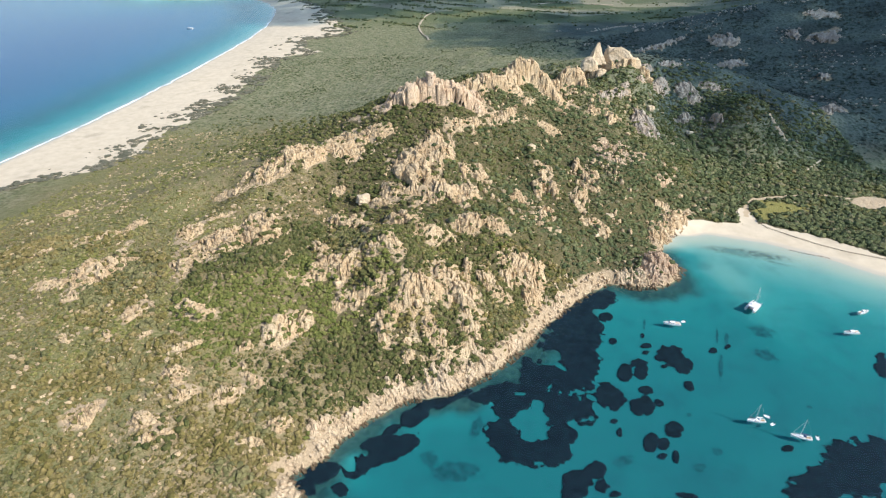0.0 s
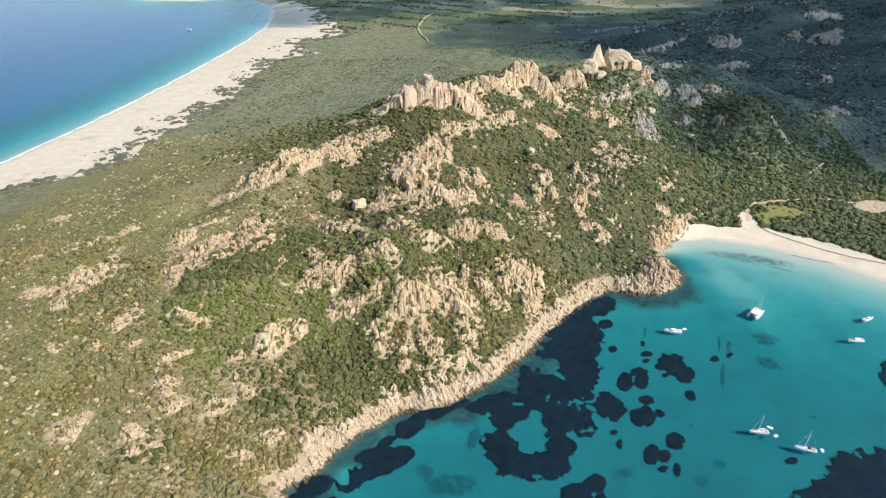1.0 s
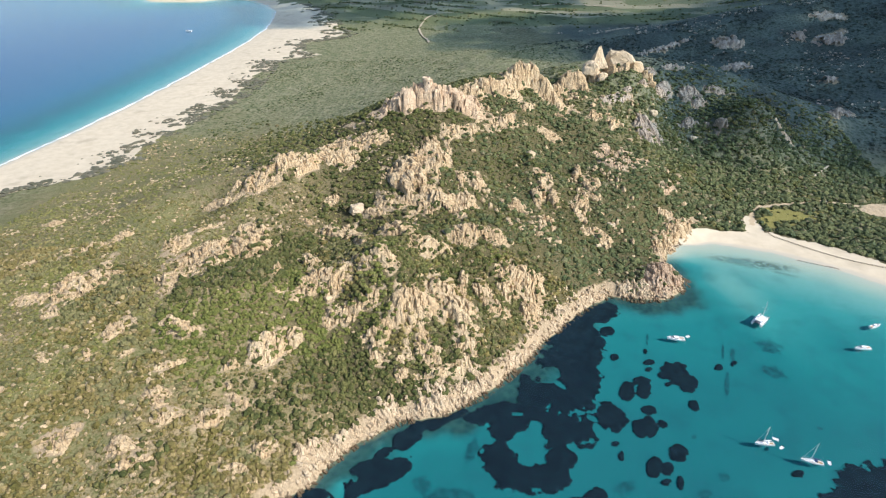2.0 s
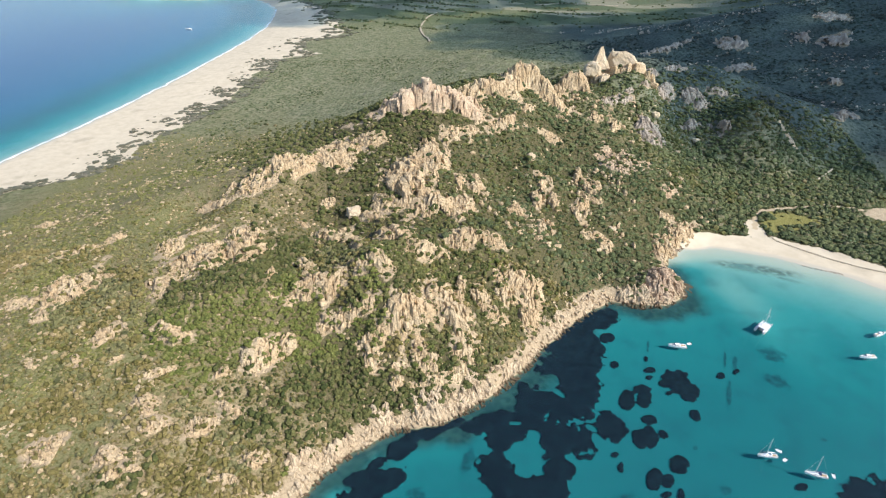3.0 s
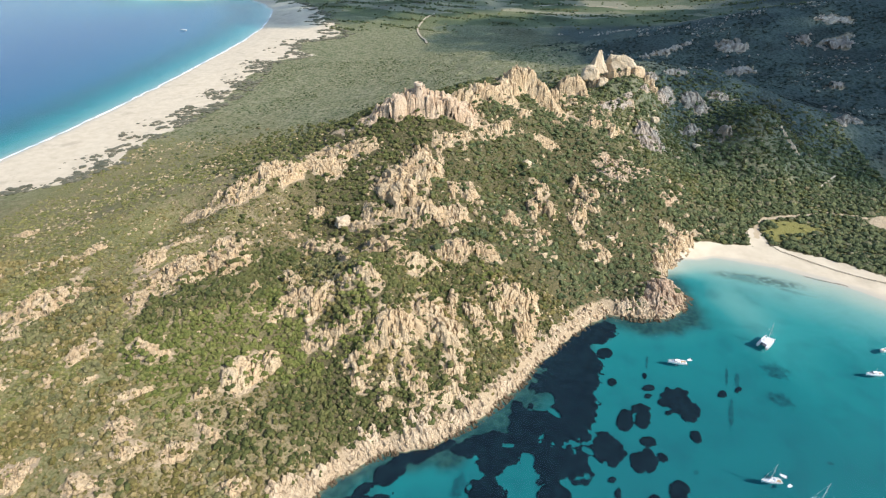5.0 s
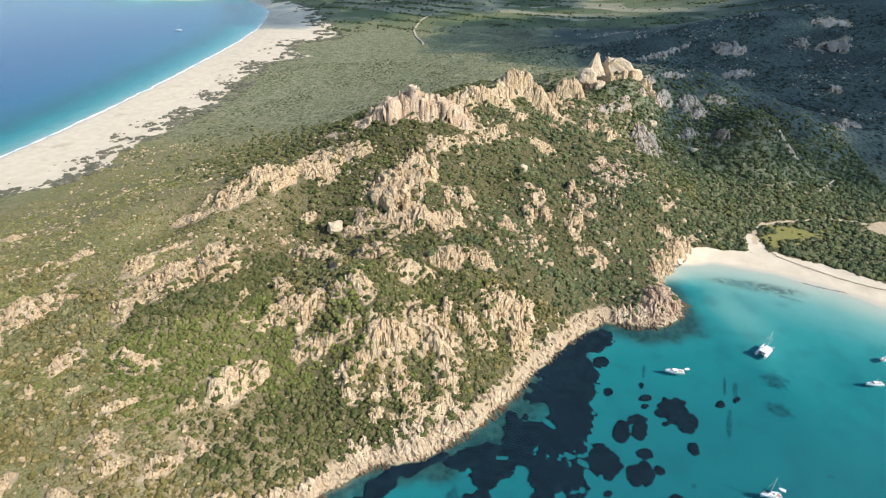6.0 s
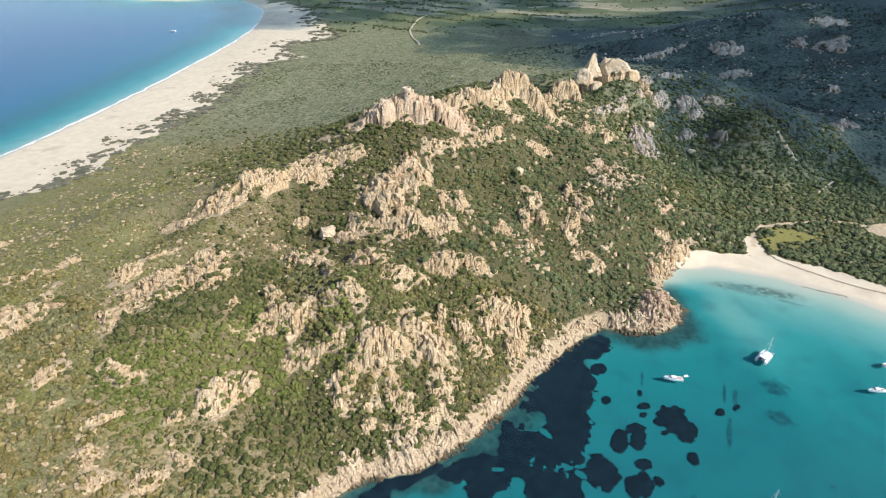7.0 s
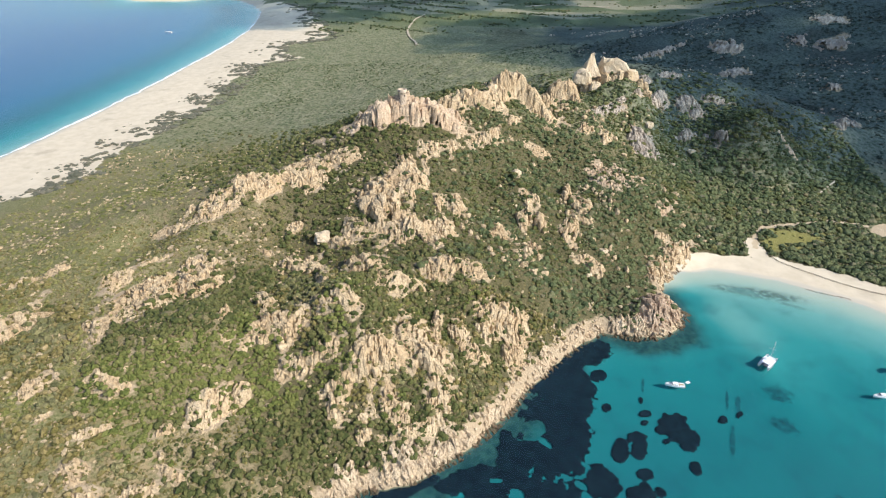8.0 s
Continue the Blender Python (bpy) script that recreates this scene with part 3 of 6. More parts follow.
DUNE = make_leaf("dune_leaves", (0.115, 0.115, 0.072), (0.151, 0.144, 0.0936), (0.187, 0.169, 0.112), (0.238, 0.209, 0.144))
GROUND, WATER = make_ground(), make_water()


def plain(name, col, rough=0.5, spec=0.4, wear=0.12, metal=0.0):
    n = Nodes(name, rough, spec)
    n.bsdf.inputs["Metallic"].default_value = metal
    dirt = n.noise(1.1, 5, 0.7)
    n.colour(n.mix(n.calc("MULTIPLY", n.fac(dirt, 0.45, 0.75), wear * 2), col, tuple(0.55 * v for v in col)))
    return n.mat


GELCOAT = plain("white_gelcoat", (0.90, 0.90, 0.90), 0.3, 0.4, 0.04)
DARK_GLASS = plain("tinted_glass", (0.02, 0.025, 0.03), 0.08, 0.6, 0.05)
ALLOY = plain("mast_alloy", (0.72, 0.72, 0.70), 0.35, 0.5, 0.1, 0.3)
TEAK = plain("teak_deck", (0.42, 0.30, 0.18), 0.6)
CANVAS = plain("blue_canvas", (0.05, 0.08, 0.16), 0.8)
WHITE_CANVAS = plain("white_canvas", (0.84, 0.83, 0.81), 0.8)
RUBBER = plain("grey_rubber", (0.62, 0.63, 0.64), 0.6)
FENCE_WOOD = plain("weathered_wood", (0.144, 0.119, 0.0864), 0.85, 0.2, 0.3)


def make_seagrass(name, a, b, full=0.62):
    n = Nodes(name, 0.9, 0.1)
    col = n.mix(n.fac(n.noise(0.25, 5), 0.35, 0.7), a, b)
    thin = n.calc("ADD", n.attr("thick"), n.calc("MULTIPLY", n.calc("SUBTRACT", n.noise(0.3, 6, 0.7), 0.5), 2.4))
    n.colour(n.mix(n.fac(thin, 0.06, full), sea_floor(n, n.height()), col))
    return n.mat


GRASS_BED = make_seagrass("seagrass", (0.0030, 0.0080, 0.0132), (0.0068, 0.0178, 0.0250))
FAINT_BED = make_seagrass("sparse_seagrass", (0.0072, 0.054, 0.0648), (0.0115, 0.0828, 0.0936), 1.3)

BEACH_WEED = make_seagrass("drift_weed", (0.10, 0.19, 0.17), (0.14, 0.25, 0.22), 1.4)


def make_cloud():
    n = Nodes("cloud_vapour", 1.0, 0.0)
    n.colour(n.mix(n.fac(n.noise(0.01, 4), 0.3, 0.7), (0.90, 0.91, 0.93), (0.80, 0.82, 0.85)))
    # bluish clear share: tints the shade that the cloud casts on the land
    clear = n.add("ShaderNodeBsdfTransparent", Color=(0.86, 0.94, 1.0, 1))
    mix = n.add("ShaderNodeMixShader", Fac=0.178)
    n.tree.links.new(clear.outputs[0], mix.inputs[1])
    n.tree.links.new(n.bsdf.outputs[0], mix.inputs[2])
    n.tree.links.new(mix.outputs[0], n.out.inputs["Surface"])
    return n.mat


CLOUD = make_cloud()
FOAM = plain("sea_foam", (0.88, 0.90, 0.90), 0.7, 0.3, 0.1)


# ---------------------------------------------------------------- helpers for meshes
rng = np.random.default_rng(7)


def part(name, bm, material, parent, label=""):
    me = bpy.data.meshes.new(name)
    bm.to_mesh(me)
    bm.free()
    me.materials.append(material)
    ob = new(name, me)
    ob.parent = parent
    return tagged(ob, label)


def array_mesh(name, verts, tris, material, even=False):
    me = bpy.data.meshes.new(name)
    me.vertices.add(len(verts))
    me.vertices.foreach_set("co", np.ascontiguousarray(verts, np.float32).ravel())
    me.loops.add(tris.size)
    me.loops.foreach_set("vertex_index", np.ascontiguousarray(tris, np.int32).ravel())
    me.polygons.add(len(tris))
    me.polygons.foreach_set("loop_start", np.arange(0, tris.size, 3, dtype=np.int32))
    me.polygons.foreach_set("use_smooth", np.full(len(tris), even))
    me.update(calc_edges=True)
    me.materials.append(material)
    return me


def tri_arrays(bm):
    bmesh.ops.triangulate(bm, faces=bm.faces[:])
    bm.verts.index_update()
    v = np.array([p.co[:] for p in bm.verts])
    t = np.array([[p.index for p in fc.verts] for fc in bm.faces])
    bm.free()
    return v, t


def rock_shape(cuts, roundness, jitter, seed):
    """A weathered granite block about one across, standing on z = 0."""
    r = random.Random(seed)
    bm = bmesh.new()
    bmesh.ops.create_cube(bm, size=1.0)
    bmesh.ops.subdivide_edges(bm, edges=bm.edges[:], cuts=cuts, use_grid_fill=True)
    off = Vector((r.random() * 50, r.random() * 50, r.random() * 50))
    for v in bm.verts:
        p = v.co.copy()
        ball = p.normalized() * 0.62
        p = p.lerp(ball, roundness)
        p += noise.noise_vector(p * 2.1 + off) * jitter + noise.noise_vector(p * 5.0 + off) * jitter * 0.35
        p.x *= 1 + 0.18 * math.sin(off.x + p.z * 3)
        v.co = p
    for v in bm.verts:
        v.co.z += 0.5
    return bm


def shared_mesh(name, bm, material):
    me = bpy.data.meshes.new(name)
    bm.to_mesh(me)
    bm.free()
    me.materials.append(material)
    return me


def bush_shape(lumps, seed, tall=0.8):
    r = random.Random(seed)
    vs, ts, base = [], [], 0
    for k in range(lumps):
        bm = bmesh.new()
        bmesh.ops.create_icosphere(bm, subdivisions=1, radius=1.0)
        turn = 2 * math.pi * (k + r.random() * 0.7) / lumps
        out = 0.0 if k == 0 else 0.55 + 0.25 * r.random()
        size = 0.72 if k == 0 else 0.38 + 0.22 * r.random()
        mid = Vector((out * math.cos(turn), out * math.sin(turn), (0.45 if k == 0 else 0.22 + 0.25 * r.random()) * tall))
        for v in bm.verts:
            v.co = v.co * (size * (0.62 + 0.76 * r.random()))
            v.co.z *= tall
            v.co += mid
        low = [v for v in bm.verts if v.co.z < -0.05]
        bmesh.ops.delete(bm, geom=low, context="VERTS")
        v, t = tri_arrays(bm)
        vs.append(v), ts.append(t + base)
        base += len(v)
    return np.concatenate(vs), np.concatenate(ts)


def scatter(name, label, category, shapes, xyz, size, squash, material):
    """Many small things in one mesh: what nobody could count."""
    n = len(xyz)
    which = rng.integers(0, len(shapes), n)
    turn = rng.random(n) * 2 * math.pi
    vs, ts, base = [], [], 0
    for k, (v, t) in enumerate(shapes):
        sel = np.nonzero(which == k)[0]
        if not len(sel):
            continue
        c, s = np.cos(turn[sel])[:, None], np.sin(turn[sel])[:, None]
        sz = size[sel][:, None]
        x = (v[None, :, 0] * c - v[None, :, 1] * s) * sz + xyz[sel, 0:1]
        y = (v[None, :, 0] * s + v[None, :, 1] * c) * sz + xyz[sel, 1:2]
        z = v[None, :, 2] * sz * squash[sel][:, None] + xyz[sel, 2:3]
        vs.append(np.stack([x, y, z], -1).reshape(-1, 3))
        ts.append((t[None] + (np.arange(len(sel)) * len(v))[:, None, None]).reshape(-1, 3) + base)
        base += len(sel) * len(v)
    ob = new(name, array_mesh(name, np.concatenate(vs), np.concatenate(ts), material))
    return tagged(ob, label, category, kind="stuff")


# ---------------------------------------------------------------- where sand, rock and scrub lie
def west_width(y):
    return np.interp(y, [380, 470, 510, 545, 595, 640, 715, 820, 901, 1037, 1080, 1111, 1133, 1165, 1230, 1260, 1290, 1346, 1400, 1557, 1743, 1863],
                     [5, 40, 66, 108, 130, 120, 114, 130, 132, 118, 124, 160, 176, 130, 120, 140, 175, 196, 165, 140, 95, 30])


def beach_back(x):
    """How far the small beach reaches inland."""
    return np.interp(x, [195, 240, 262, 280, 300, 420], [15, 20, 26, 34, 33, 31])


def ellipse(x, y, cx, cy, a, b, turn=0.0):
    c, s = math.cos(radians(turn)), math.sin(radians(turn))
    u, v = ((x - cx) * c + (y - cy) * s) / a, (-(x - cx) * s + (y - cy) * c) / b
    return np.sqrt(u * u + v * v)


def slab_way(o):
    """Along which way, in degrees, the joints of an outcrop run down the slope."""
    return 112 if o[2] > -25 else 68


def bareness(o, x, y):
    """How far inside a bare outcrop a place lies: above 0 it is rock, with ragged rims and pockets of soil along the joints."""
    e = ellipse(x, y, o[2], o[3], o[4], o[5], o[6])
    g = radians(slab_way(o))
    along, across = (x * math.cos(g) + y * math.sin(g)) * 0.42, -x * math.sin(g) + y * math.cos(g)
    rim = (fbm(along, across, 8, 3, 141) - 0.5) * 1.3 + (fbm(x, y, 4.0, 3, 143) - 0.5) * 0.9
    pocket = smooth(0.52, 0.62, fbm(along, across, 6, 3, 151)) * smooth(0.0, 0.6, e) * (0.3 if o[0] == "rock_crag" else 1.0)
    return (1.0 if "dim" in o[1] else 1.42 if o[9] != "block" else 1.32) - e + rim - (0.5 if o[9] == "slab" else 0.62) * pocket


def joints(x, y, size, turn, seed, long=1.7):
    """Granite split by joints: for each place its block's own random numbers, and how near the joint is (0 in the crack)."""
    c, s = math.cos(radians(turn)), math.sin(radians(turn))
    u, v = (x * c + y * s) / (size * long), (-x * s + y * c) / size
    iu, iv = np.floor(u), np.floor(v)
    f1, f2 = np.full(u.shape, 9.0), np.full(u.shape, 9.0)
    own, du, dv = np.zeros(u.shape), np.zeros(u.shape), np.zeros(u.shape)
    for a in (-1, 0, 1):
        for b in (-1, 0, 1):
            ju, jv = iu + a, iv + b
            pu, pv = ju + 0.15 + 0.7 * lattice(ju, jv, seed), jv + 0.15 + 0.7 * lattice(ju, jv, seed + 5)
            dist = np.hypot(u - pu, v - pv)
            first = dist < f1
            f2 = np.where(first, f1, np.minimum(f2, dist))
            own = np.where(first, lattice(ju, jv, seed + 9), own)
            du, dv = np.where(first, u - pu, du), np.where(first, v - pv, dv)
            f1 = np.where(first, dist, f1)
    return own, du, dv, f2 - f1


def masks(x, y):
    d = coast_distance(x, y)
    west = smooth(-120, -200, x) * smooth(300, 400, y)
    sand = west * smooth(1.12, 0.92, d / np.maximum(west_width(y) + (fbm(x, y, 60, 3, 3) - 0.5) * 44 + (fbm(x, y, 18, 3, 4) - 0.5) * 26, 1))
    east = smooth(186, 200, x) * smooth(760, 600, x)
    sand = np.maximum(sand, east * smooth(2.5, -2.5, d - beach_back(x) + (fbm(x, y, 14, 3, 9) - 0.5) * 9))
    sand = np.maximum(sand, smooth(1.2, 0.8, ellipse(x, y, 270, 464, 8, 17, -12)))
    meadow = smooth(1.2, 0.85, ellipse(x, y, 307, 480, 26, 14, 12) + (fbm(x, y, 11, 3, 13) - 0.5) * 1.7)
    rock = np.zeros_like(d)
    for o in OUTCROPS:
        if o[9] == "giant":
            continue
        near = (np.abs(x - o[2]) < o[4] * 1.8) & (np.abs(y - o[3]) < o[4] * 1.8)
        if near.any():
            rock[near] = np.maximum(rock[near], smooth(-0.05, 0.2, bareness(o, x[near], y[near])))
    rocky = smooth(215, 185, x) * smooth(446, 425, y) * smooth(-200, -120, x)
    rock = np.maximum(rock, rocky * smooth(11, 4, d))
    track = np.zeros_like(d)
    for (ax, ay), (bx, by) in zip(PATHS, PATHS[1:]):
        k = np.clip(((x - ax) * (bx - ax) + (y - ay) * (by - ay)) / ((bx - ax) ** 2 + (by - ay) ** 2), 0, 1)
        track = np.maximum(track, smooth(3.2, 1.3, np.hypot(x - ax - k * (bx - ax), y - ay - k * (by - ay))))
    track = np.maximum(track, smooth(1.15, 0.85, ellipse(x, y, 402, 494, 22, 13, 10) + (fbm(x, y, 8, 3, 15) - 0.5) * 0.5))
    meadow = meadow * (1 - track)
    return d, sand, meadow, rock, track


def wooded(x, y):
    """1 on the steep seaward slopes and behind the small beach, 0 on the dry shoulders."""
    return np.clip(smooth(-25, 90, x + (y - 400) * 0.12 + (fbm(x, y, 60, 3, 81) - 0.5) * 90), 0, 1)


PATHS = [(271, 466), (279, 485), (291, 498), (326, 507), (358, 512), (385, 504)]
TRACK = [(-36, 1240), (-40, 1280), (-52, 1310), (-64, 1400), (-62, 1450), (-50, 1560), (-30, 1620)]


# ---------------------------------------------------------------- ground and sea
def axis(low, high, step, ends, grow_by):
    core = list(np.arange(low, high + 0.1, step))
    for edge, sign in ((ends[0], -1), (ends[1], 1)):
        s, p = step, core[0] if sign < 0 else core[-1]
        extra = []
        while abs(p) < abs(edge) or (p - edge) * sign < 0:
            s = min(s * grow_by, 260)
            p += sign * s
            extra.append(p)
        core = extra[::-1] + core if sign < 0 else core + extra
    return np.array(core)


def sea_masks(x, y, d):
    rocky = smooth(200, 182, x) * smooth(420, 400, y) * smooth(-200, -120, x)
    wide = smooth(21, 8, np.abs(d) + (fbm(x, y, 14, 3, 77) - 0.5) * 26)
    reef = rocky * np.maximum(wide, smooth(13, 5, np.abs(d) + (fbm(x, y, 10, 3, 79) - 0.5) * 10)) * 0.92
    weed = smooth(1.3, 0.6, ellipse(x, y, 246, 406, 32, 6, -16)) * 0.7
    return reef, weed


def build_ground():
    xs, ys = axis(-350, 450, 3.4, (-5100, 5100), 1.06), axis(150, 760, 3.4, (-1500, 5100), 1.035)
    gx, gy = np.meshgrid(xs, ys)
    x, y = gx.ravel(), gy.ravel()
    z = ground_z(x, y)
    d, sand, meadow, rock, track = masks(x, y)
    z = z + rock * (fbm(x, y, 5, 2, 61) - 0.4) * 2.2 * (d > 0)
    z = z + sand * smooth(8, 30, d) * (x < -100) * (fbm(x, y, 40, 3, 71) - 0.5) * 1.6
    nx, ny = len(xs), len(ys)
    i = (np.arange(ny - 1)[:, None] * nx + np.arange(nx - 1)[None]).ravel()
    tris = np.concatenate([np.stack([i, i + 1, i + nx + 1], 1), np.stack([i, i + nx + 1, i + nx], 1)])
    me = array_mesh("ground", np.stack([x, y, z], 1), tris, GROUND, True)
    scrub = np.maximum(smooth(520, 690, y + x * 0.25 + (fbm(x, y, 70, 3, 85) - 0.5) * 160), np.maximum(smooth(-330, -420, x), smooth(430, 520, x)))
    wood = np.maximum(wooded(x, y), smooth(-150, -60, x + (fbm(x, y, 40, 3, 83) - 0.5) * 60) * 0.95 * smooth(225, 275, y + 0.2 * x + 20 + (fbm(x, y, 30, 3, 89) - 0.5) * 40)) * (1 - scrub) * 0.9
    green = (0.45 + 0.55 * smooth(0.42, 0.6, fbm(x, y, 60, 3, 33))) * smooth(-90, -190, x + (fbm(x, y, 40, 3, 35) - 0.5) * 90)
    reef, weed = sea_masks(x, y, d)
    # where the ground takes the bluish shade colours of the far hill
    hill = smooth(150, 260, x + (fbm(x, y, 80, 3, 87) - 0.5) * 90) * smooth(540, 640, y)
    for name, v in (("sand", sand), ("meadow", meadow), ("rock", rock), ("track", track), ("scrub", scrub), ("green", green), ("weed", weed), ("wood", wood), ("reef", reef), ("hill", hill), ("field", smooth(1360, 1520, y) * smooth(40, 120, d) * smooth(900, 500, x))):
        a = me.attributes.new(name, "FLOAT", "POINT")
        a.data.foreach_set("value", np.ascontiguousarray(v, np.float32))
    return tagged(new("ground", me), "scrubby granite headland with sandy beaches and sea bed", "ground", kind="structure")


def build_sea():
    bm = bmesh.new()
    for x0, x1, y0, y1 in ((-5100, 5100, -1500, 5100),):
        bmesh.ops.create_grid(bm, x_segments=24, y_segments=16, size=1.0)
        for v in bm.verts:
            v.co = Vector((x0 + (x1 - x0) * (v.co.x + 1) / 2, y0 + (y1 - y0) * (v.co.y + 1) / 2, 0.0))
    ob = part("water", bm, WATER, None)
    return tagged(ob, "clear turquoise sea with faint ripples", "sea", kind="structure")


# ---------------------------------------------------------------- granite
SHAPES = {m.name: [shared_mesh("boulder", rock_shape(1, 0.35 + 0.3 * (k % 3) / 2, 0.2, 100 + k), m) for k in range(10)]
          for m in (ROCK, PINK_ROCK, PALE_ROCK, SHADED_ROCK, SHORE_ROCK, RED_ROCK)}
GIANTS = {m.name: [shared_mesh("boulder", rock_shape(4, 0.45, 0.16, 300 + k), m) for k in range(5)] for m in (ROCK, PALE_ROCK, SHADED_ROCK)}


def boulder(parent, meshes, place, scale, turn, lean=(0, 0), name="boulder"):
    ob = new(name, meshes[rng.integers(0, len(meshes))])
    ob.parent = parent
    m = Matrix.LocRotScale(Vector(place) - parent.location, Euler((lean[0], lean[1], turn)), Vector(scale))
    ob.matrix_basis = m
    return ob


def downhill(x, y):
    gx = ground_z(np.array([x + 4, x - 4, x, x]), np.array([y, y, y + 4, y - 4]))
    sx, sy = (gx[0] - gx[1]) / 8, (gx[2] - gx[3]) / 8
    return math.atan2(-sy, -sx), math.atan(math.hypot(sx, sy))


def rock_height(o, x, y):
    """How high the cracked body of an outcrop stands above the slope, and where it is bare."""
    name, label, cx, cy, a, b, turn, h, size, style = o
    bare = bareness(o, x, y)
    c, s = math.cos(radians(turn)), math.sin(radians(turn))
    u, v = ((x - cx) * c + (y - cy) * s) / a, (-(x - cx) * s + (y - cy) * c) / b
    e = np.sqrt(u * u + v * v)
    crag = name == "rock_crag"
    wx, wy = x + (fbm(x, y, 9, 3, 201) - 0.5) * 12, y + (fbm(x, y, 9, 3, 203) - 0.5) * 12
    if crag:
        way, long, wide = (turn + 66, 1.8, size * 1.5) if style == "pillar" else (turn + 50, 1.3, size * 1.1)
    elif style == "slab":
        way, long, wide = slab_way(o), 2.0, size * 0.95
    else:
        way, long, wide = slab_way(o) - 25, 1.5, size * 1.15
    own, du, dv, gap = joints(wx, wy, wide, way, 7, long)
    own2, du2, dv2, gap2 = joints(wx, wy, wide * 0.45, way + 62, 19, 1.6)
    if crag:
        v = v + (fbm(x, y, 11, 2, 211) - 0.5) * 1.1
        along = np.clip(1 - np.abs(u) ** (1.5 if style == "peak" else 3.2), 0, 1)
        body = h * along * smooth(1.3, 0.7 if style == "pillar" else 0.4, np.abs(v)) * (0.86 + 0.12 * own + 0.35 * (fbm(x, y, 14, 3, 207) - 0.5))
    else:
        body = 0.5 + h * np.clip(1.15 - e * e, 0, 1) ** 0.7 * (0.5 + 0.4 * own + 0.9 * (fbm(x, y, 12, 2, 209) - 0.4))
    z = body + wide * (du * (own - 0.3) * 0.7 + dv * (own2 - 0.5) * 0.8) - (1 - smooth(0.02, 0.24, gap)) * (1.25 + 0.2 * h)
    z = np.maximum(z + wide * 0.28 * (own2 - 0.5) - (1 - smooth(0.0, 0.2, gap2)) * 0.7 + (fbm(x, y, 3.4, 3, 29) - 0.5) * 1.1, 0.2)
    if crag:
        z = z + (0.8 * (own2 - 0.5) - (1 - smooth(0.0, 0.25, gap2)) * 0.5) * smooth(0, 4, body)
    inside = smooth(0.0, 0.22, bare)
    return z * inside - 1.6 * (1 - inside), bare


def rock_lift(x, y):
    """How far bare rock lifts a plant above the plain slope."""
    lift = np.zeros(x.shape)
    for o in OUTCROPS:
        near = np.hypot(x - o[2], y - o[3]) < o[4] * 1.5
        if near.any():
            z, bare = rock_height(o, x[near], y[near])
            lift[near] = np.maximum(lift[near], np.where(bare > 0, z, 0))
    return lift


def rock_mass(o, base, mat):
    """The cracked body of an outcrop, rising out of the slope."""
    name, label, cx, cy, a, b, turn, h, size, style = o
    step = 0.62 if cy < 480 else 0.85 if cy < 800 else 2.5
    reach, deep = a * 1.5 + 3, b * 1.7 + 5
    gx, gy = np.meshgrid(np.arange(-reach, reach + step, step), np.arange(-deep, deep + step, step))
    c, s = math.cos(radians(turn)), math.sin(radians(turn))
    x, y = cx + gx * c - gy * s, cy + gx * s + gy * c
    z, bare = rock_height(o, x, y)
    z = z + ground_z(x, y)
    grid_part("rock_face", x, y, z, bare > -0.1, base, mat)


def stretches(x, y, z, keep, least):
    """The connected stretches of a grid of heights: corners, triangles and which grid points they are."""
    ny, nx = x.shape
    cell = keep[:-1, :-1] & keep[1:, 1:] & keep[:-1, 1:] & keep[1:, :-1]
    label = np.zeros(cell.shape, bool)
    for sy, sx in zip(*np.nonzero(cell)):
        if label[sy, sx]:
            continue
        todo, mine = [(sy, sx)], []
        label[sy, sx] = True
        while todo:
            cy, cx = todo.pop()
            mine.append(cy * nx + cx)
            for qy, qx in ((cy + 1, cx), (cy - 1, cx), (cy, cx + 1), (cy, cx - 1)):
                if 0 <= qy < ny - 1 and 0 <= qx < nx - 1 and cell[qy, qx] and not label[qy, qx]:
                    label[qy, qx] = True
                    todo.append((qy, qx))
        if len(mine) < least:
            continue
        i = np.array(sorted(mine))
        tris = np.concatenate([np.stack([i, i + 1, i + nx + 1], 1), np.stack([i, i + nx + 1, i + nx], 1)])
        used, tris = np.unique(tris, return_inverse=True)
        yield np.stack([x.ravel()[used], y.ravel()[used], z.ravel()[used]], 1), tris.reshape(-1, 3), used


def grid_part(name, x, y, z, keep, base, mat):
    """One mesh for each connected stretch of a grid of heights."""
    for verts, tris, used in stretches(x, y, z, keep, 8):
        ob = new(name, array_mesh(name, verts - np.array(base.location), tris, mat))
        ob.parent = base


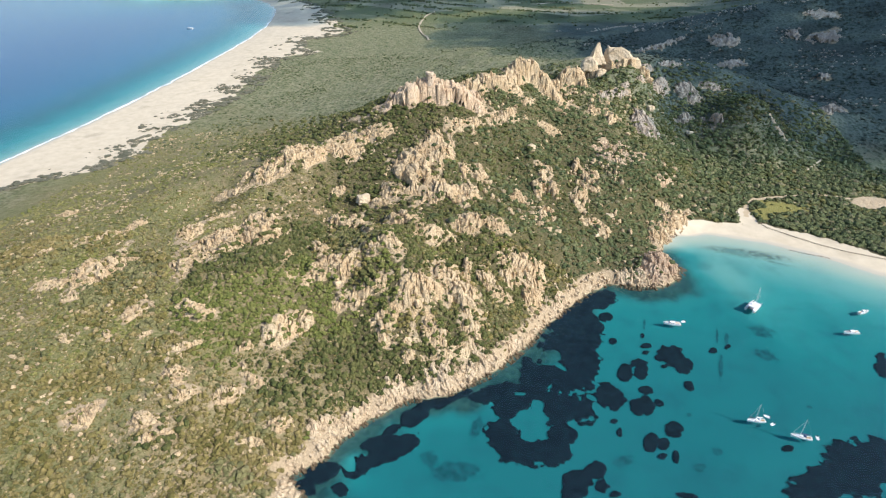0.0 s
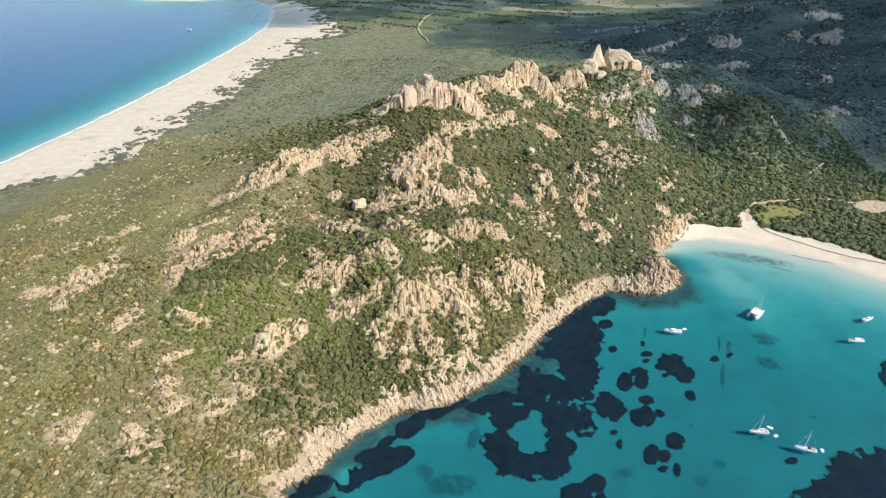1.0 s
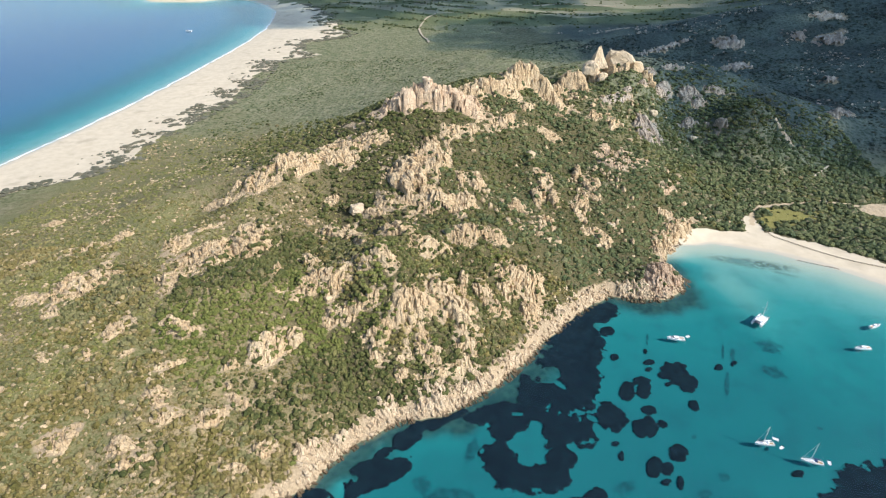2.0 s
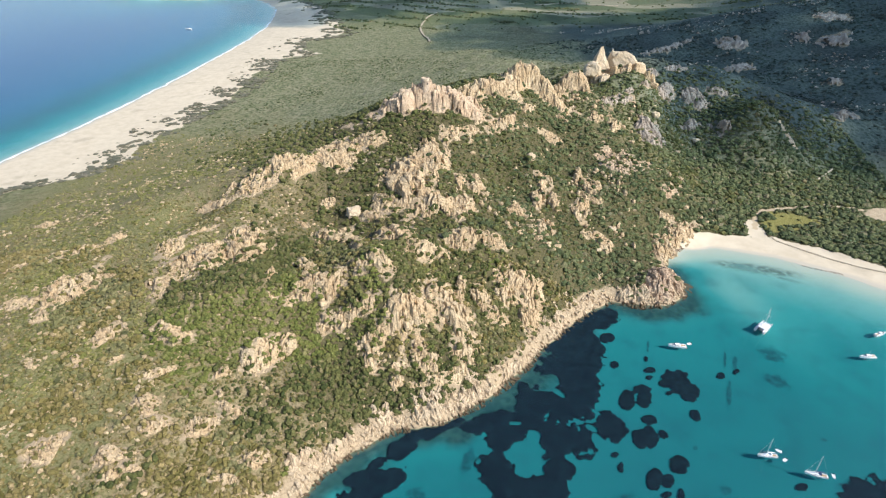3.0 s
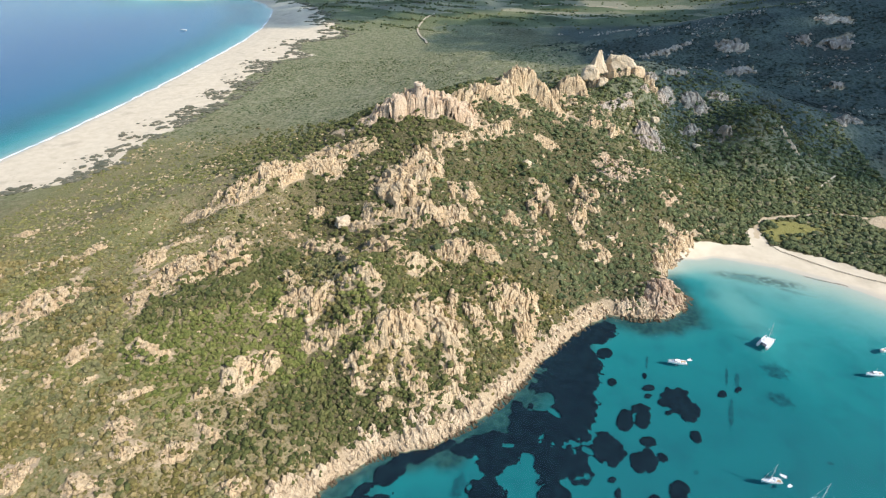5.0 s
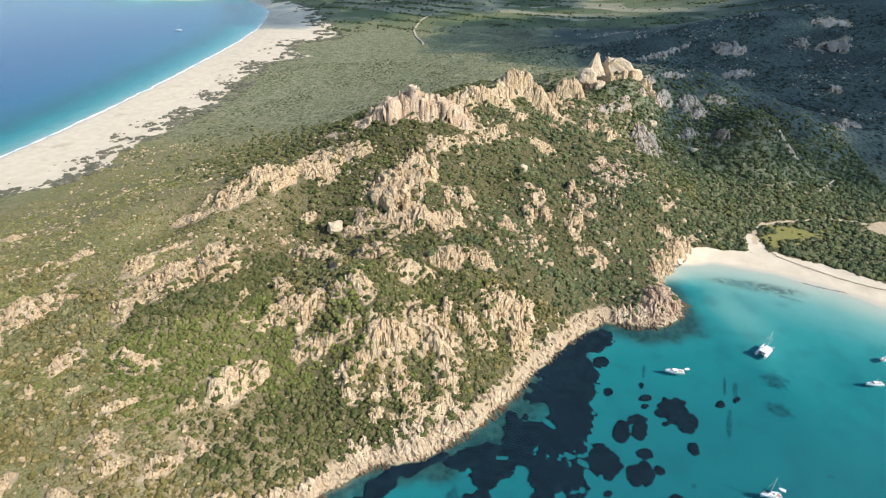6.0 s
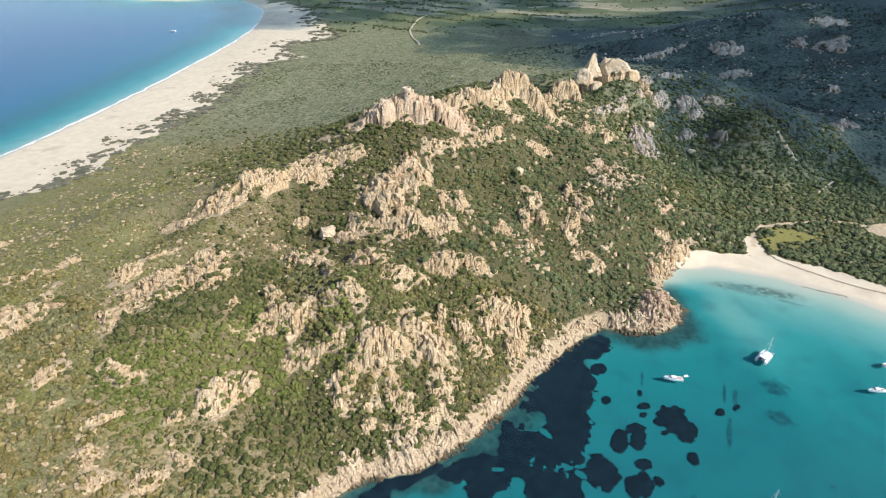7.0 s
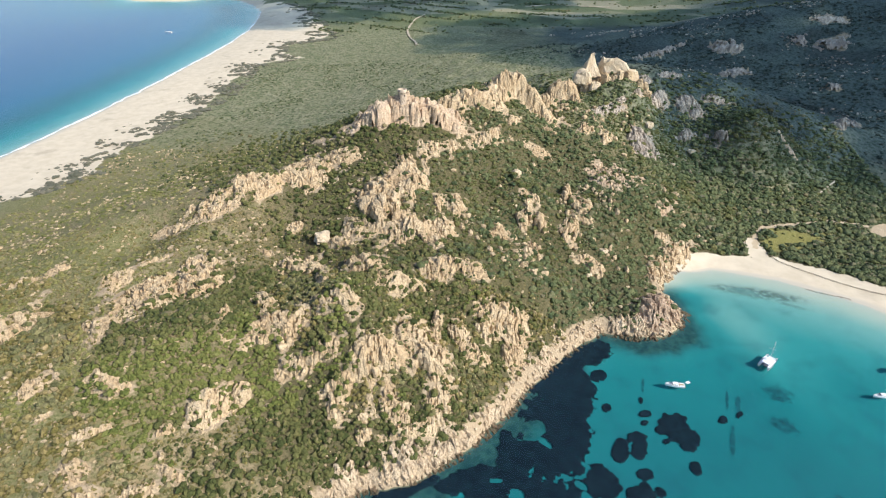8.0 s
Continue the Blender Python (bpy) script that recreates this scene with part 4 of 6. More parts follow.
def build_outcrop(name, label, cx, cy, a, b, turn, h, size, style):
    base = new(name)
    base.location = (cx, cy, float(ground_z(np.array([cx]), np.array([cy]))[0]))
    tagged(base, label, "rock", "granite outcrops of the headland")
    c, s = math.cos(radians(turn)), math.sin(radians(turn))
    # outcrops under the cloud take the greyed copy of the granite
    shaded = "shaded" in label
    mat = SHADED_ROCK if shaded else PALE_ROCK if style == "giant" and "tan" not in label else PINK_ROCK if "pinkish" in label or "reddish" in label else ROCK
    if name == "rock_islet":
        mat = RED_ROCK
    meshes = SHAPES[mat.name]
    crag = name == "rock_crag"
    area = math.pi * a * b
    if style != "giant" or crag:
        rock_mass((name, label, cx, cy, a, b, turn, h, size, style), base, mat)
    if style == "giant":
        count = 0 if crag else 1
    else:
        count = 0 if crag else int(min(40, max(3, area / (size * size * 2.6))))
    way, steep = downhill(cx, cy)
    step = math.pi * (3 - math.sqrt(5))
    for k in range(count):
        r, t = math.sqrt((k + 0.5) / count), k * step + rng.random() * 0.6
        u, v = r * math.cos(t), r * math.sin(t)
        x, y = cx + u * a * c - v * b * s, cy + u * a * s + v * b * c
        z = float(ground_z(np.array([x]), np.array([y]))[0])
        if style != "giant" and float(bareness((name, label, cx, cy, a, b, turn, h, size, style), np.array([x]), np.array([y]))[0]) < 0.08:
            continue
        k1, k2, k3 = rng.random(3)
        if style == "giant":
            boulder(base, GIANTS[mat.name], (x, y, z - 1.0), (size, size * 0.8, h * 0.9), radians(25), (0.06, 0.08))
        else:
            bulk = (1 - r ** 2) * 0.8 + 0.25
            sz = size * (0.28 + 0.75 * k1 * k1)
            if style == "slab":
                boulder(base, meshes, (x, y, z - sz * 0.35), (sz * 1.5, sz * 0.75, h * 0.55 * bulk + sz * 0.5), way + 0.7 * (k3 - 0.5), (0.3 * (k1 - 0.5), 0.5 * steep))
            else:
                boulder(base, meshes, (x, y, z - sz * 0.3), (sz * (0.8 + 0.5 * k2), sz * 0.9, h * 0.5 * bulk * (0.5 + k2) + sz * 0.5), k3 * 6.3, (0.5 * (k1 - 0.5), 0.5 * (k2 - 0.5)))
    return base


def build_cliff(ax, ay, bx, by):
    base = new("sea_cliff")
    base.location = (ax, ay, 0)
    tagged(base, "low ribbed granite sea cliff with wet dark foot", "cliff", "sea cliffs along the rocky shore")
    length = math.hypot(bx - ax, by - ay)
    ex, ey = (bx - ax) / length, (by - ay) / length
    nx, ny = -ey, ex
    face = math.atan2(ny, nx)
    t, i = np.meshgrid(np.arange(-2, length + 2, 0.6), np.arange(-2.5, 15, 0.6))
    t = t + (fbm(ax + t, ay + i, 7, 3, 51) - 0.5) * 6
    x, y = ax + ex * t + nx * i, ay + ey * t + ny * i
    own, du, dv, gap = joints(t + ax + 0.35 * i, i * 0.55, 2.0, 90, 27)
    own2, du2, dv2, gap2 = joints(x, y, 1.1, 20, 33)
    depth = 3 + 15 * smooth(0.28, 0.74, fbm(x, y, 20, 3, 57))
    body = smooth(-1.5, 3.0, i) * (0.6 + 2.6 * own) * (1.5 * smooth(0.2, 0.8, fbm(x, y, 13, 3, 63))) + du * (own - 0.4) * 2.2 - (1 - smooth(0.03, 0.3, gap)) * 1.7 + 0.5 * own2 - (1 - smooth(0, 0.3, gap2)) * 0.4
    keep = (i < depth) & (fbm(x, y, 9, 3, 59) + 0.35 * smooth(9, 3, i) > 0.46)
    z = np.maximum(ground_z(x, y), -1.2) + body * smooth(depth, depth - 3, i) - 1.2 * smooth(depth - 1, depth, i)
    grid_part("rock_face", x, y, z, keep, base, SHORE_ROCK)
    for row, (inland, tall) in enumerate(((0.2, 1.6), (2.6, 3.0), (6.5, 3.0))):
        for k in range(int(length / (2.6 + 1.3 * row)) + 1):
            t = (k + rng.random() * 0.9) * (2.6 + 1.3 * row)
            i = inland + (rng.random() - 0.5) * 3.0
            x, y = ax + ex * t + nx * i, ay + ey * t + ny * i
            z = max(-1.2, float(ground_z(np.array([x]), np.array([y]))[0]))
            k1, k2 = rng.random(2)
            sz = 0.55 + 0.75 * k1 * k2
            boulder(base, SHAPES["shore_granite"], (x, y, z - 0.9), (3.4 * sz, 2.0 * sz, (1.0 + tall * 0.6 * (0.3 + 0.9 * k1))), face + 1.1 * (k2 - 0.5), (0.25 * (k1 - 0.5), -0.25))
    return base


# ---------------------------------------------------------------- the place
build_ground()
build_sea()
for o in OUTCROPS:
    build_outcrop(*o)
for (ax, ay), (bx, by) in zip(COAST[:19], COAST[1:20]):
    build_cliff(ax, ay, bx, by)
for (ax, ay), (bx, by) in zip(COAST[19:22], COAST[20:23]):
    build_cliff(ax, ay, bx, by)


def grow(count, x0, x1, y0, y1, keep, on_rock=0.0):
    x, y = x0 + (x1 - x0) * rng.random(count), y0 + (y1 - y0) * rng.random(count)
    d, sand, meadow, rock, track = masks(x, y)
    ok = rng.random(count) < keep(x, y, d, sand, meadow, rock) * (1 - rock * (1 - on_rock)) * (1 - smooth(0.1, 0.4, track))
    x, y = x[ok], y[ok]
    lift = rock_lift(x, y) if on_rock else np.zeros(x.shape)
    x, y, lift = x[lift < 5], y[lift < 5], lift[lift < 5]
    return np.stack([x, y, ground_z(x, y) - 0.1 + lift * 0.85], 1)


def maquis_keep(x, y, d, sand, meadow, rock):
    bald = smooth(1.25, 0.5, ellipse(x, y, -172, 198, 46, 13, 8) + (fbm(x, y, 12, 3, 137) - 0.5) * 1.6)
    open_ = smooth(0.55, 0.66, fbm(x, y, 30, 4, 91) - 0.2 * smooth(1.5, 0.7, ellipse(x, y, -98, 269, 42, 15, 12)) + 0.06 * smooth(250, 230, y) + 0.05 * smooth(-90, -170, x) + 0.09 * np.exp(-((y - 0.12 * x - 232) / 15) ** 2) * smooth(-70, -110, x) - 0.10 * smooth(-150, -60, x) * smooth(195, 235, y))
    return (1 - 0.8 * bald) * (1 - 0.62 * open_ * (1 - 0.8 * wooded(x, y))) * (1 - smooth(0.2, 0.5, sand)) * (1 - meadow) * (1 - 0.97 * (x > 200) * (d < beach_back(x) + 2)) * smooth(3, 9, d)


NEAR_BUSH = [bush_shape(3, 500 + k) for k in range(8)]
FAR_BUSH = [bush_shape(2, 600 + k) for k in range(10)]
LONE_BUSH = [bush_shape(1, 650 + k) for k in range(8)]


def stone_shape(seed):
    r = random.Random(seed)
    bm = bmesh.new()
    bmesh.ops.create_icosphere(bm, subdivisions=1, radius=0.5)
    for v in bm.verts:
        v.co = Vector((v.co.x * 1.3, v.co.y * 0.9, v.co.z + 0.2)) * (0.7 + 0.6 * r.random())
    return tri_arrays(bm)


def plant():
    # near slopes: fresh green, olive and dry grey by drifts
    p = grow(39000, -330, 130, 160, 345, maquis_keep, 0.32)
    size = 0.7 + 1.6 * rng.random(len(p)) ** 2.0
    drift = fbm(p[:, 0], p[:, 1], 48, 4, 101) + 0.20 * smooth(-110, -20, p[:, 0]) - 0.09 * np.exp(-((p[:, 1] - 0.12 * p[:, 0] - 232) / 20) ** 2) * smooth(-70, -110, p[:, 0]) + 0.16 * (rng.random(len(p)) - 0.5) + 0.22 * smooth(1.5, 0.7, ellipse(p[:, 0], p[:, 1], -98, 269, 42, 15, 12)) - 0.06 * smooth(255, 235, p[:, 1]) * smooth(-40, -80, p[:, 0])
    fresh = drift > 0.505
    heath = fresh & (p[:, 0] + (fbm(p[:, 0], p[:, 1], 40, 3, 105) - 0.5) * 120 < -150)
    fresh = fresh & ~heath
    dull = ~fresh & ~heath
    young = fresh & (fbm(p[:, 0], p[:, 1], 40, 3, 117) + 0.3 * smooth(1.4, 0.8, ellipse(p[:, 0], p[:, 1], -98, 269, 42, 15, 12)) + 0.1 * (rng.random(len(p)) - 0.5) > 0.60)
    fresh = fresh & ~young
    scatter("young_maquis", "bright yellow-green maquis in a dense drift", "shrubs", NEAR_BUSH, p[young], size[young], 0.8 + 0.4 * rng.random(young.sum()), FRESH)
    scatter("maquis_shrubs", "dense green maquis shrubs on the granite slope", "shrubs", NEAR_BUSH, p[fresh], size[fresh] * 1.1, 0.85 + 0.5 * rng.random(fresh.sum()), MAQUIS)
    scatter("heath_shrubs", "yellow-green heath shrubs on the headland's flat shoulder", "shrubs", NEAR_BUSH, p[heath], size[heath] * 0.72, 0.6 + 0.35 * rng.random(heath.sum()), HEATH)
    grey = dull & (fbm(p[:, 0], p[:, 1], 16, 3, 119) + 0.3 * (rng.random(len(p)) - 0.5) > 0.56)
    dull = dull & ~grey
    scatter("grey_shrubs", "grey-green rockrose shrubs among dry scrub", "shrubs", NEAR_BUSH, p[grey], size[grey], 0.85 + 0.5 * rng.random(grey.sum()), GREY_LEAVES)
    scatter("dry_scrub", "olive and grey-green dry scrub between stones", "shrubs", NEAR_BUSH, p[dull], size[dull], 0.85 + 0.5 * rng.random(dull.sum()), SCRUB)
    # low dry undergrowth on the open ground between them
    def sparse(x, y, d, sand, meadow, rock):
        return (1 - smooth(0.2, 0.5, sand)) * (1 - meadow) * smooth(4, 9, d) * (0.25 + 0.75 * (maquis_keep(x, y, d, sand, meadow, rock) < 0.6))
    p = grow(25000, -330, 130, 160, 400, sparse, 0.6)
    scatter("dry_undergrowth", "low tan and grey undergrowth on stony ground", "shrubs", LONE_BUSH, p, 0.45 + 0.7 * rng.random(len(p)), 0.6 + 0.5 * rng.random(len(p)), SCRUB)
    # middle slopes
    p = grow(58000, -350, 440, 345, 720, lambda x, y, *q: maquis_keep(x, y, *q) * smooth(720, 600, y + (fbm(x, y, 60, 3, 109) - 0.5) * 120) * (1 - 0.5 * smooth(-120, -200, x) * smooth(430, 520, y)) * (1 - 0.18 * smooth(0.52, 0.62, fbm(x, y, 15, 3, 127))), 0.30)
    wood = (wooded(p[:, 0], p[:, 1]) > rng.random(len(p))) & (fbm(p[:, 0], p[:, 1], 26, 4, 113) + 0.25 * (rng.random(len(p)) - 0.5) < 0.63)
    size = (0.8 + 2.0 * rng.random(len(p)) ** 2.6) * (1 + 0.3 * smooth(150, 230, p[:, 0]) * smooth(640, 560, p[:, 1]))
    scatter("maquis_wood", "dark evergreen maquis and low trees on the seaward slope", "shrubs", FAR_BUSH, p[wood], size[wood] * 1.3, 0.55 + 0.4 * rng.random(wood.sum()), WOOD)
    dry = p[:, 0] + 0.35 * (p[:, 1] - 400) + (fbm(p[:, 0], p[:, 1], 45, 3, 107) - 0.5) * 130 + (rng.random(len(p)) - 0.5) * 110 < -120
    rest = ~wood & ~dry
    scatter("maquis_shrubs", "green maquis shrubs round the upper crags", "shrubs", FAR_BUSH, p[rest], size[rest] * 1.18, 0.6 + 0.4 * rng.random(rest.sum()), MAQUIS)
    scatter("low_scrub", "low olive scrub behind the long beach", "shrubs", LONE_BUSH, p[~wood & dry], size[~wood & dry] * 0.72, 0.5 + 0.3 * rng.random((~wood & dry).sum()), HEATH)
    # low growth between the trees of the upper slope
    p = grow(8000, -70, 270, 400, 610, lambda x, y, d, sand, meadow, rock: (d > 8) * (1 - smooth(0.2, 0.5, sand)), 0.2)
    scatter("slope_undergrowth", "low olive undergrowth between the trees of the slope", "shrubs", LONE_BUSH, p, 0.7 + 0.8 * rng.random(len(p)), 0.5 + 0.4 * rng.random(len(p)), MAQUIS)
    # the plain and the far hill
    p = grow(17000, -330, 700, 590, 1100, lambda x, y, d, sand, meadow, rock: (1 - smooth(0.2, 0.5, sand)) * smooth(560, 720, y + 0.2 * np.abs(x)) * smooth(0.40, 0.6, fbm(x, y, 50, 4, 111)))
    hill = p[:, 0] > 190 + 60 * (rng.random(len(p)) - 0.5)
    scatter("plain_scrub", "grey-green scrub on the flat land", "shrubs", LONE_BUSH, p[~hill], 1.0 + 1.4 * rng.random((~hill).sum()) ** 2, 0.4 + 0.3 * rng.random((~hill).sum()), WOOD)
    scatter("hill_scrub", "evergreen scrub on the far hill, bluish shade put into its colour", "shrubs", LONE_BUSH, p[hill], 1.3 + 2.0 * rng.random(hill.sum()) ** 2, 0.6 + 0.3 * rng.random(hill.sum()), HILL_SHADE_LEAVES)

    # mats of dune plants on the long beach
    def dunes(x, y, d, sand, meadow, rock):
        k = d / west_width(y)
        return smooth(0.55, 0.95, k) * (k < 1.15) * (x < -180) * smooth(0.52, 0.57, fbm(x, y, 17, 3, 121) + 0.12 * smooth(0.7, 1.0, k) - 0.09 * smooth(950, 1100, y))
    p = grow(40000, -480, -180, 400, 1800, dunes)
    scatter("dune_plants", "grey-green mats of dune plants on pale sand", "plants", LONE_BUSH, p, (1.6 + 4.0 * rng.random(len(p)) ** 2) * (1 + 0.4 * smooth(1100, 1500, p[:, 1])), 0.25 + 0.2 * rng.random(len(p)), DUNE)

    # loose stones
    def strewn(x, y, d, sand, meadow, rock):
        heap = smooth(0.55, 0.66, fbm(x, y, 15, 3, 131) + 0.06 * smooth(120, -60, x) + 0.10 * smooth(-50, -110, x) * smooth(275, 225, y))
        return (d > 2) * (1 - smooth(0.2, 0.5, sand)) * (1 - meadow) * (0.03 + 0.97 * heap) * (0.35 + 0.65 * smooth(140, 20, x))
    p = grow(24000, -330, 330, 160, 660, strewn, 0.3)
    scatter("loose_stones", "pale granite stones strewn over the slope", "stones", [stone_shape(700 + k) for k in range(10)], p - [0, 0, 0.1], 0.6 + 2.4 * rng.random(len(p)) ** 3, 0.4 + 0.6 * rng.random(len(p)), ROCK)
    # larger boulders among the trees of the seaward slope
    p = grow(2600, 20, 260, 370, 600, lambda x, y, d, sand, meadow, rock: (d > 8) * smooth(0.55, 0.66, fbm(x, y, 18, 3, 191)) * smooth(280, 160, x) * (1 - smooth(0.2, 0.5, sand)), 0.4)
    scatter("slope_boulders", "cream granite boulders among the trees of the slope", "stones", [stone_shape(760 + k) for k in range(10)], p, 1.2 + 3.4 * rng.random(len(p)) ** 2, 0.7 + 0.7 * rng.random(len(p)), ROCK)
    p = grow(8000, 230, 950, 700, 1350, lambda x, y, d, sand, meadow, rock: smooth(0.57, 0.66, fbm(x, y, 60, 5, 181)))
    scatter("hill_rocks", "dim granite rocks strewn over the far hill", "stones", [stone_shape(740 + k) for k in range(6)], p, 1.2 + 3.6 * rng.random(len(p)) ** 3, 0.5 + 0.4 * rng.random(len(p)), SHADED_ROCK)


plant()


# ---------------------------------------------------------------- the summit blocks
def big_block(parent, x, y, z0, wide, deep, tall, turn, taper, round_, seed, lean=0.0, mat=PALE_ROCK):
    bm = rock_shape(7, round_, 0.15, seed)
    off = Vector((seed * 3.1, seed * 1.7, 0))
    for v in bm.verts:
        k = 1 - taper * max(0.0, min(1.0, v.co.z))
        chip = noise.noise_vector(v.co * 7.0 + off) * 0.05
        v.co = Vector(((v.co.x + chip.x) * wide * k + lean * tall * v.co.z, (v.co.y + chip.y) * deep * k, (v.co.z + chip.z) * tall))
    bmesh.ops.rotate(bm, verts=bm.verts[:], matrix=Matrix.Rotation(radians(turn), 3, "Z"))
    ob = part("boulder", bm, mat, parent)
    ob.location = Vector((x, y, z0)) - parent.location
    return ob


def build_summit():
    row = ("rock_crag", "pale summit crag of huge blocks, one pointed, one a smooth slab", 172, 641, 28.0, 8.0, -8, 6.0, 4.0, "pillar")
    base = new(row[0])
    base.location = (row[2], row[3], 90.0)
    tagged(base, row[1], "rock", "granite outcrops of the headland")
    rock_mass(row, base, ROCK)
    big_block(base, 162.0, 643, 96, 23, 12, 20.5, 8, 0.86, 0.25, 811, 0.0)
    big_block(base, 153.5, 636, 88, 15, 11, 15.5, -12, 0.25, 0.55, 812)
    big_block(base, 190, 642, 84, 30, 14, 28, -14, 0.40, 0.5, 813, -0.2)
    big_block(base, 203, 643, 84, 20, 12, 18, 8, 0.35, 0.5, 817, -0.1)
    big_block(base, 165, 627, 80, 9.5, 8, 14, 10, 0.3, 0.55, 815)
    for k in range(16):
        x, y = 146 + 74 * rng.random(), 629 + 8 * rng.random()
        z = float(ground_z(np.array([x]), np.array([y]))[0])
        size = 4.0 + 4.5 * rng.random()
        big_block(base, x, y, z - 1.5, size, size * 0.8, size * (0.9 + 0.7 * rng.random()), 360 * rng.random(), 0.25, 0.5, 830 + k, 0.0, ROCK)
    p = np.array([[174 + 9 * rng.random(), 634 + 5 * rng.random(), 0.0] for _ in range(26)])
    p[:, 2] = ground_z(p[:, 0], p[:, 1]) + 2.0 + 5.0 * rng.random(26)
    scatter("summit_shrubs", "dark shrubs growing in the cleft of the summit crag", "shrubs", FAR_BUSH, p, 1.2 + 1.2 * rng.random(26), 0.9 + 0.4 * rng.random(26), WOOD)


build_summit()


# ---------------------------------------------------------------- the ruined watchtower
def ring(bm, radius, z, count, wobble=0.0, seed=0):
    r = random.Random(seed)
    return [bm.verts.new((radius * (1 + wobble * (r.random() - 0.5)) * math.cos(2 * math.pi * k / count), radius * (1 + wobble * (r.random() - 0.5)) * math.sin(2 * math.pi * k / count),
                          z + wobble * 2.0 * (r.random() - 0.5))) for k in range(count)]


def lathe(bm, rows, count, wobble=0.0, seed=0, cap=True):
    rings = [ring(bm, rad, z, count, wobble, seed + i) for i, (rad, z) in enumerate(rows)]
    for a, b in zip(rings, rings[1:]):
        for k in range(count):
            bm.faces.new((a[k], a[(k + 1) % count], b[(k + 1) % count], b[k]))
    if cap:
        bm.faces.new(rings[0][::-1])
        bm.faces.new(rings[-1])
    bmesh.ops.recalc_face_normals(bm, faces=bm.faces[:])
    return rings


def box(bm, x, y, z, sx, sy, sz, turn=0.0):
    m = Matrix.LocRotScale((x, y, z), Euler((0, 0, turn)), Vector((sx, sy, sz)))
    return bmesh.ops.create_cube(bm, size=1.0, matrix=m)["verts"]


def build_tower():
    stone = granite("tower_masonry", (0.58, 0.47, 0.345), (0.51, 0.395, 0.28), (0.28, 0.21, 0.155))
    tower = tagged(new("watchtower"), "ruined round stone watchtower standing on the crag", "tower")
    tower.location = (-13.4, 493, 108.8)
    bm = bmesh.new()
    lathe(bm, [(3.9, -3), (3.55, 0), (3.35, 2), (3.2, 4), (3.05, 6.2), (3.0, 8.0)], 28, 0.04, 3)
    wall = part("wall", bm, stone, tower)
    bm = bmesh.new()
    lathe(bm, [(3.05, 8.0), (3.42, 8.5), (3.45, 9.6), (3.42, 10.4), (2.8, 10.5), (2.75, 9.4), (0.1, 9.3)], 28, 0.05, 9)
    parapet = part("parapet", bm, plain("pale_lime", (0.56, 0.45, 0.33), 0.9, 0.1, 0.3), tower, "paler crumbling parapet")
    for k in range(14):
        bm = bmesh.new()
        t = 2 * math.pi * k / 14
        box(bm, 3.2 * math.cos(t), 3.2 * math.sin(t), 8.1, 0.55, 0.35, 0.7, t)
        part("corbel", bm, stone, parapet)
    # solid near-black blocks stand in for the shade inside the window openings
    dark = plain("window_shadow", (0.03, 0.028, 0.025), 0.9, 0.1)
    for ang, z, w, h in ((-55, 6.2, 1.0, 1.4), (-130, 4.0, 0.7, 1.0)):
        bm = bmesh.new()
        t = radians(ang)
        box(bm, 3.0 * math.cos(t), 3.0 * math.sin(t), z, 0.5, w, h, t)
        part("window", bm, dark, wall, "small dark window opening")
    bm = bmesh.new()
    box(bm, -6.0, 1.0, 1.4, 6.0, 3.4, 3.4, 0.15)
    bmesh.ops.subdivide_edges(bm, edges=bm.edges[:], cuts=3, use_grid_fill=True)
    for v in bm.verts:
        v.co += noise.noise_vector(v.co * 0.6) * 0.45
        v.co.z -= max(0, -v.co.x - 5) * 0.35
    part("ruined_wall", bm, stone, tower, "low collapsed annex wall")


build_tower()


# ---------------------------------------------------------------- boats
def hull_mesh(length, beam, side, draft, stern=0.75, flare=0.85):
    bm = bmesh.new()
    rows = []
    for i in range(13):
        t = i / 12
        half = beam / 2 * (stern + (1 - stern) * min(1, t / 0.35)) * (1 - max(0, (t - 0.35) / 0.65) ** 2.4)
        half = max(half, 0.03)
        x = -length / 2 + length * t
        sheer = side * (1 + 0.25 * t * t)
        rows.append([bm.verts.new((x + f * 0.06 * length * (t > 0.8), y * half, z)) for f, y, z in
                     ((1, -1, sheer), (0.5, -0.97 * flare, side * 0.45), (0, -0.75 * flare, -draft * 0.3), (0, 0, -draft), (0, 0.75 * flare, -draft * 0.3), (0.5, 0.97 * flare, side * 0.45), (1, 1, sheer))])
    for a, b in zip(rows, rows[1:]):
        for k in range(6):
            bm.faces.new((a[k], a[k + 1], b[k + 1], b[k]))
    bm.faces.new(rows[0])
    bm.faces.new(rows[-1][::-1])
    bmesh.ops.recalc_face_normals(bm, faces=bm.faces[:])
    return bm


def deck_mesh(length, beam, side, stern=0.75, inset=0.94):
    bm = bmesh.new()
    left, right = [], []
    for i in range(13):
        t = i / 12
        half = max(beam / 2 * (stern + (1 - stern) * min(1, t / 0.35)) * (1 - max(0, (t - 0.35) / 0.65) ** 2.4), 0.03) * inset
        x, z = -length / 2 + length * t + 0.06 * length * (t > 0.8), side * (1 + 0.25 * t * t) - 0.03
        left.append(bm.verts.new((x, half, z + 0.05))), right.append(bm.verts.new((x, -half, z + 0.05)))
    for k in range(12):
        bm.faces.new((right[k], right[k + 1], left[k + 1], left[k]))
    bmesh.ops.solidify(bm, geom=bm.faces[:], thickness=0.06)
    return bm


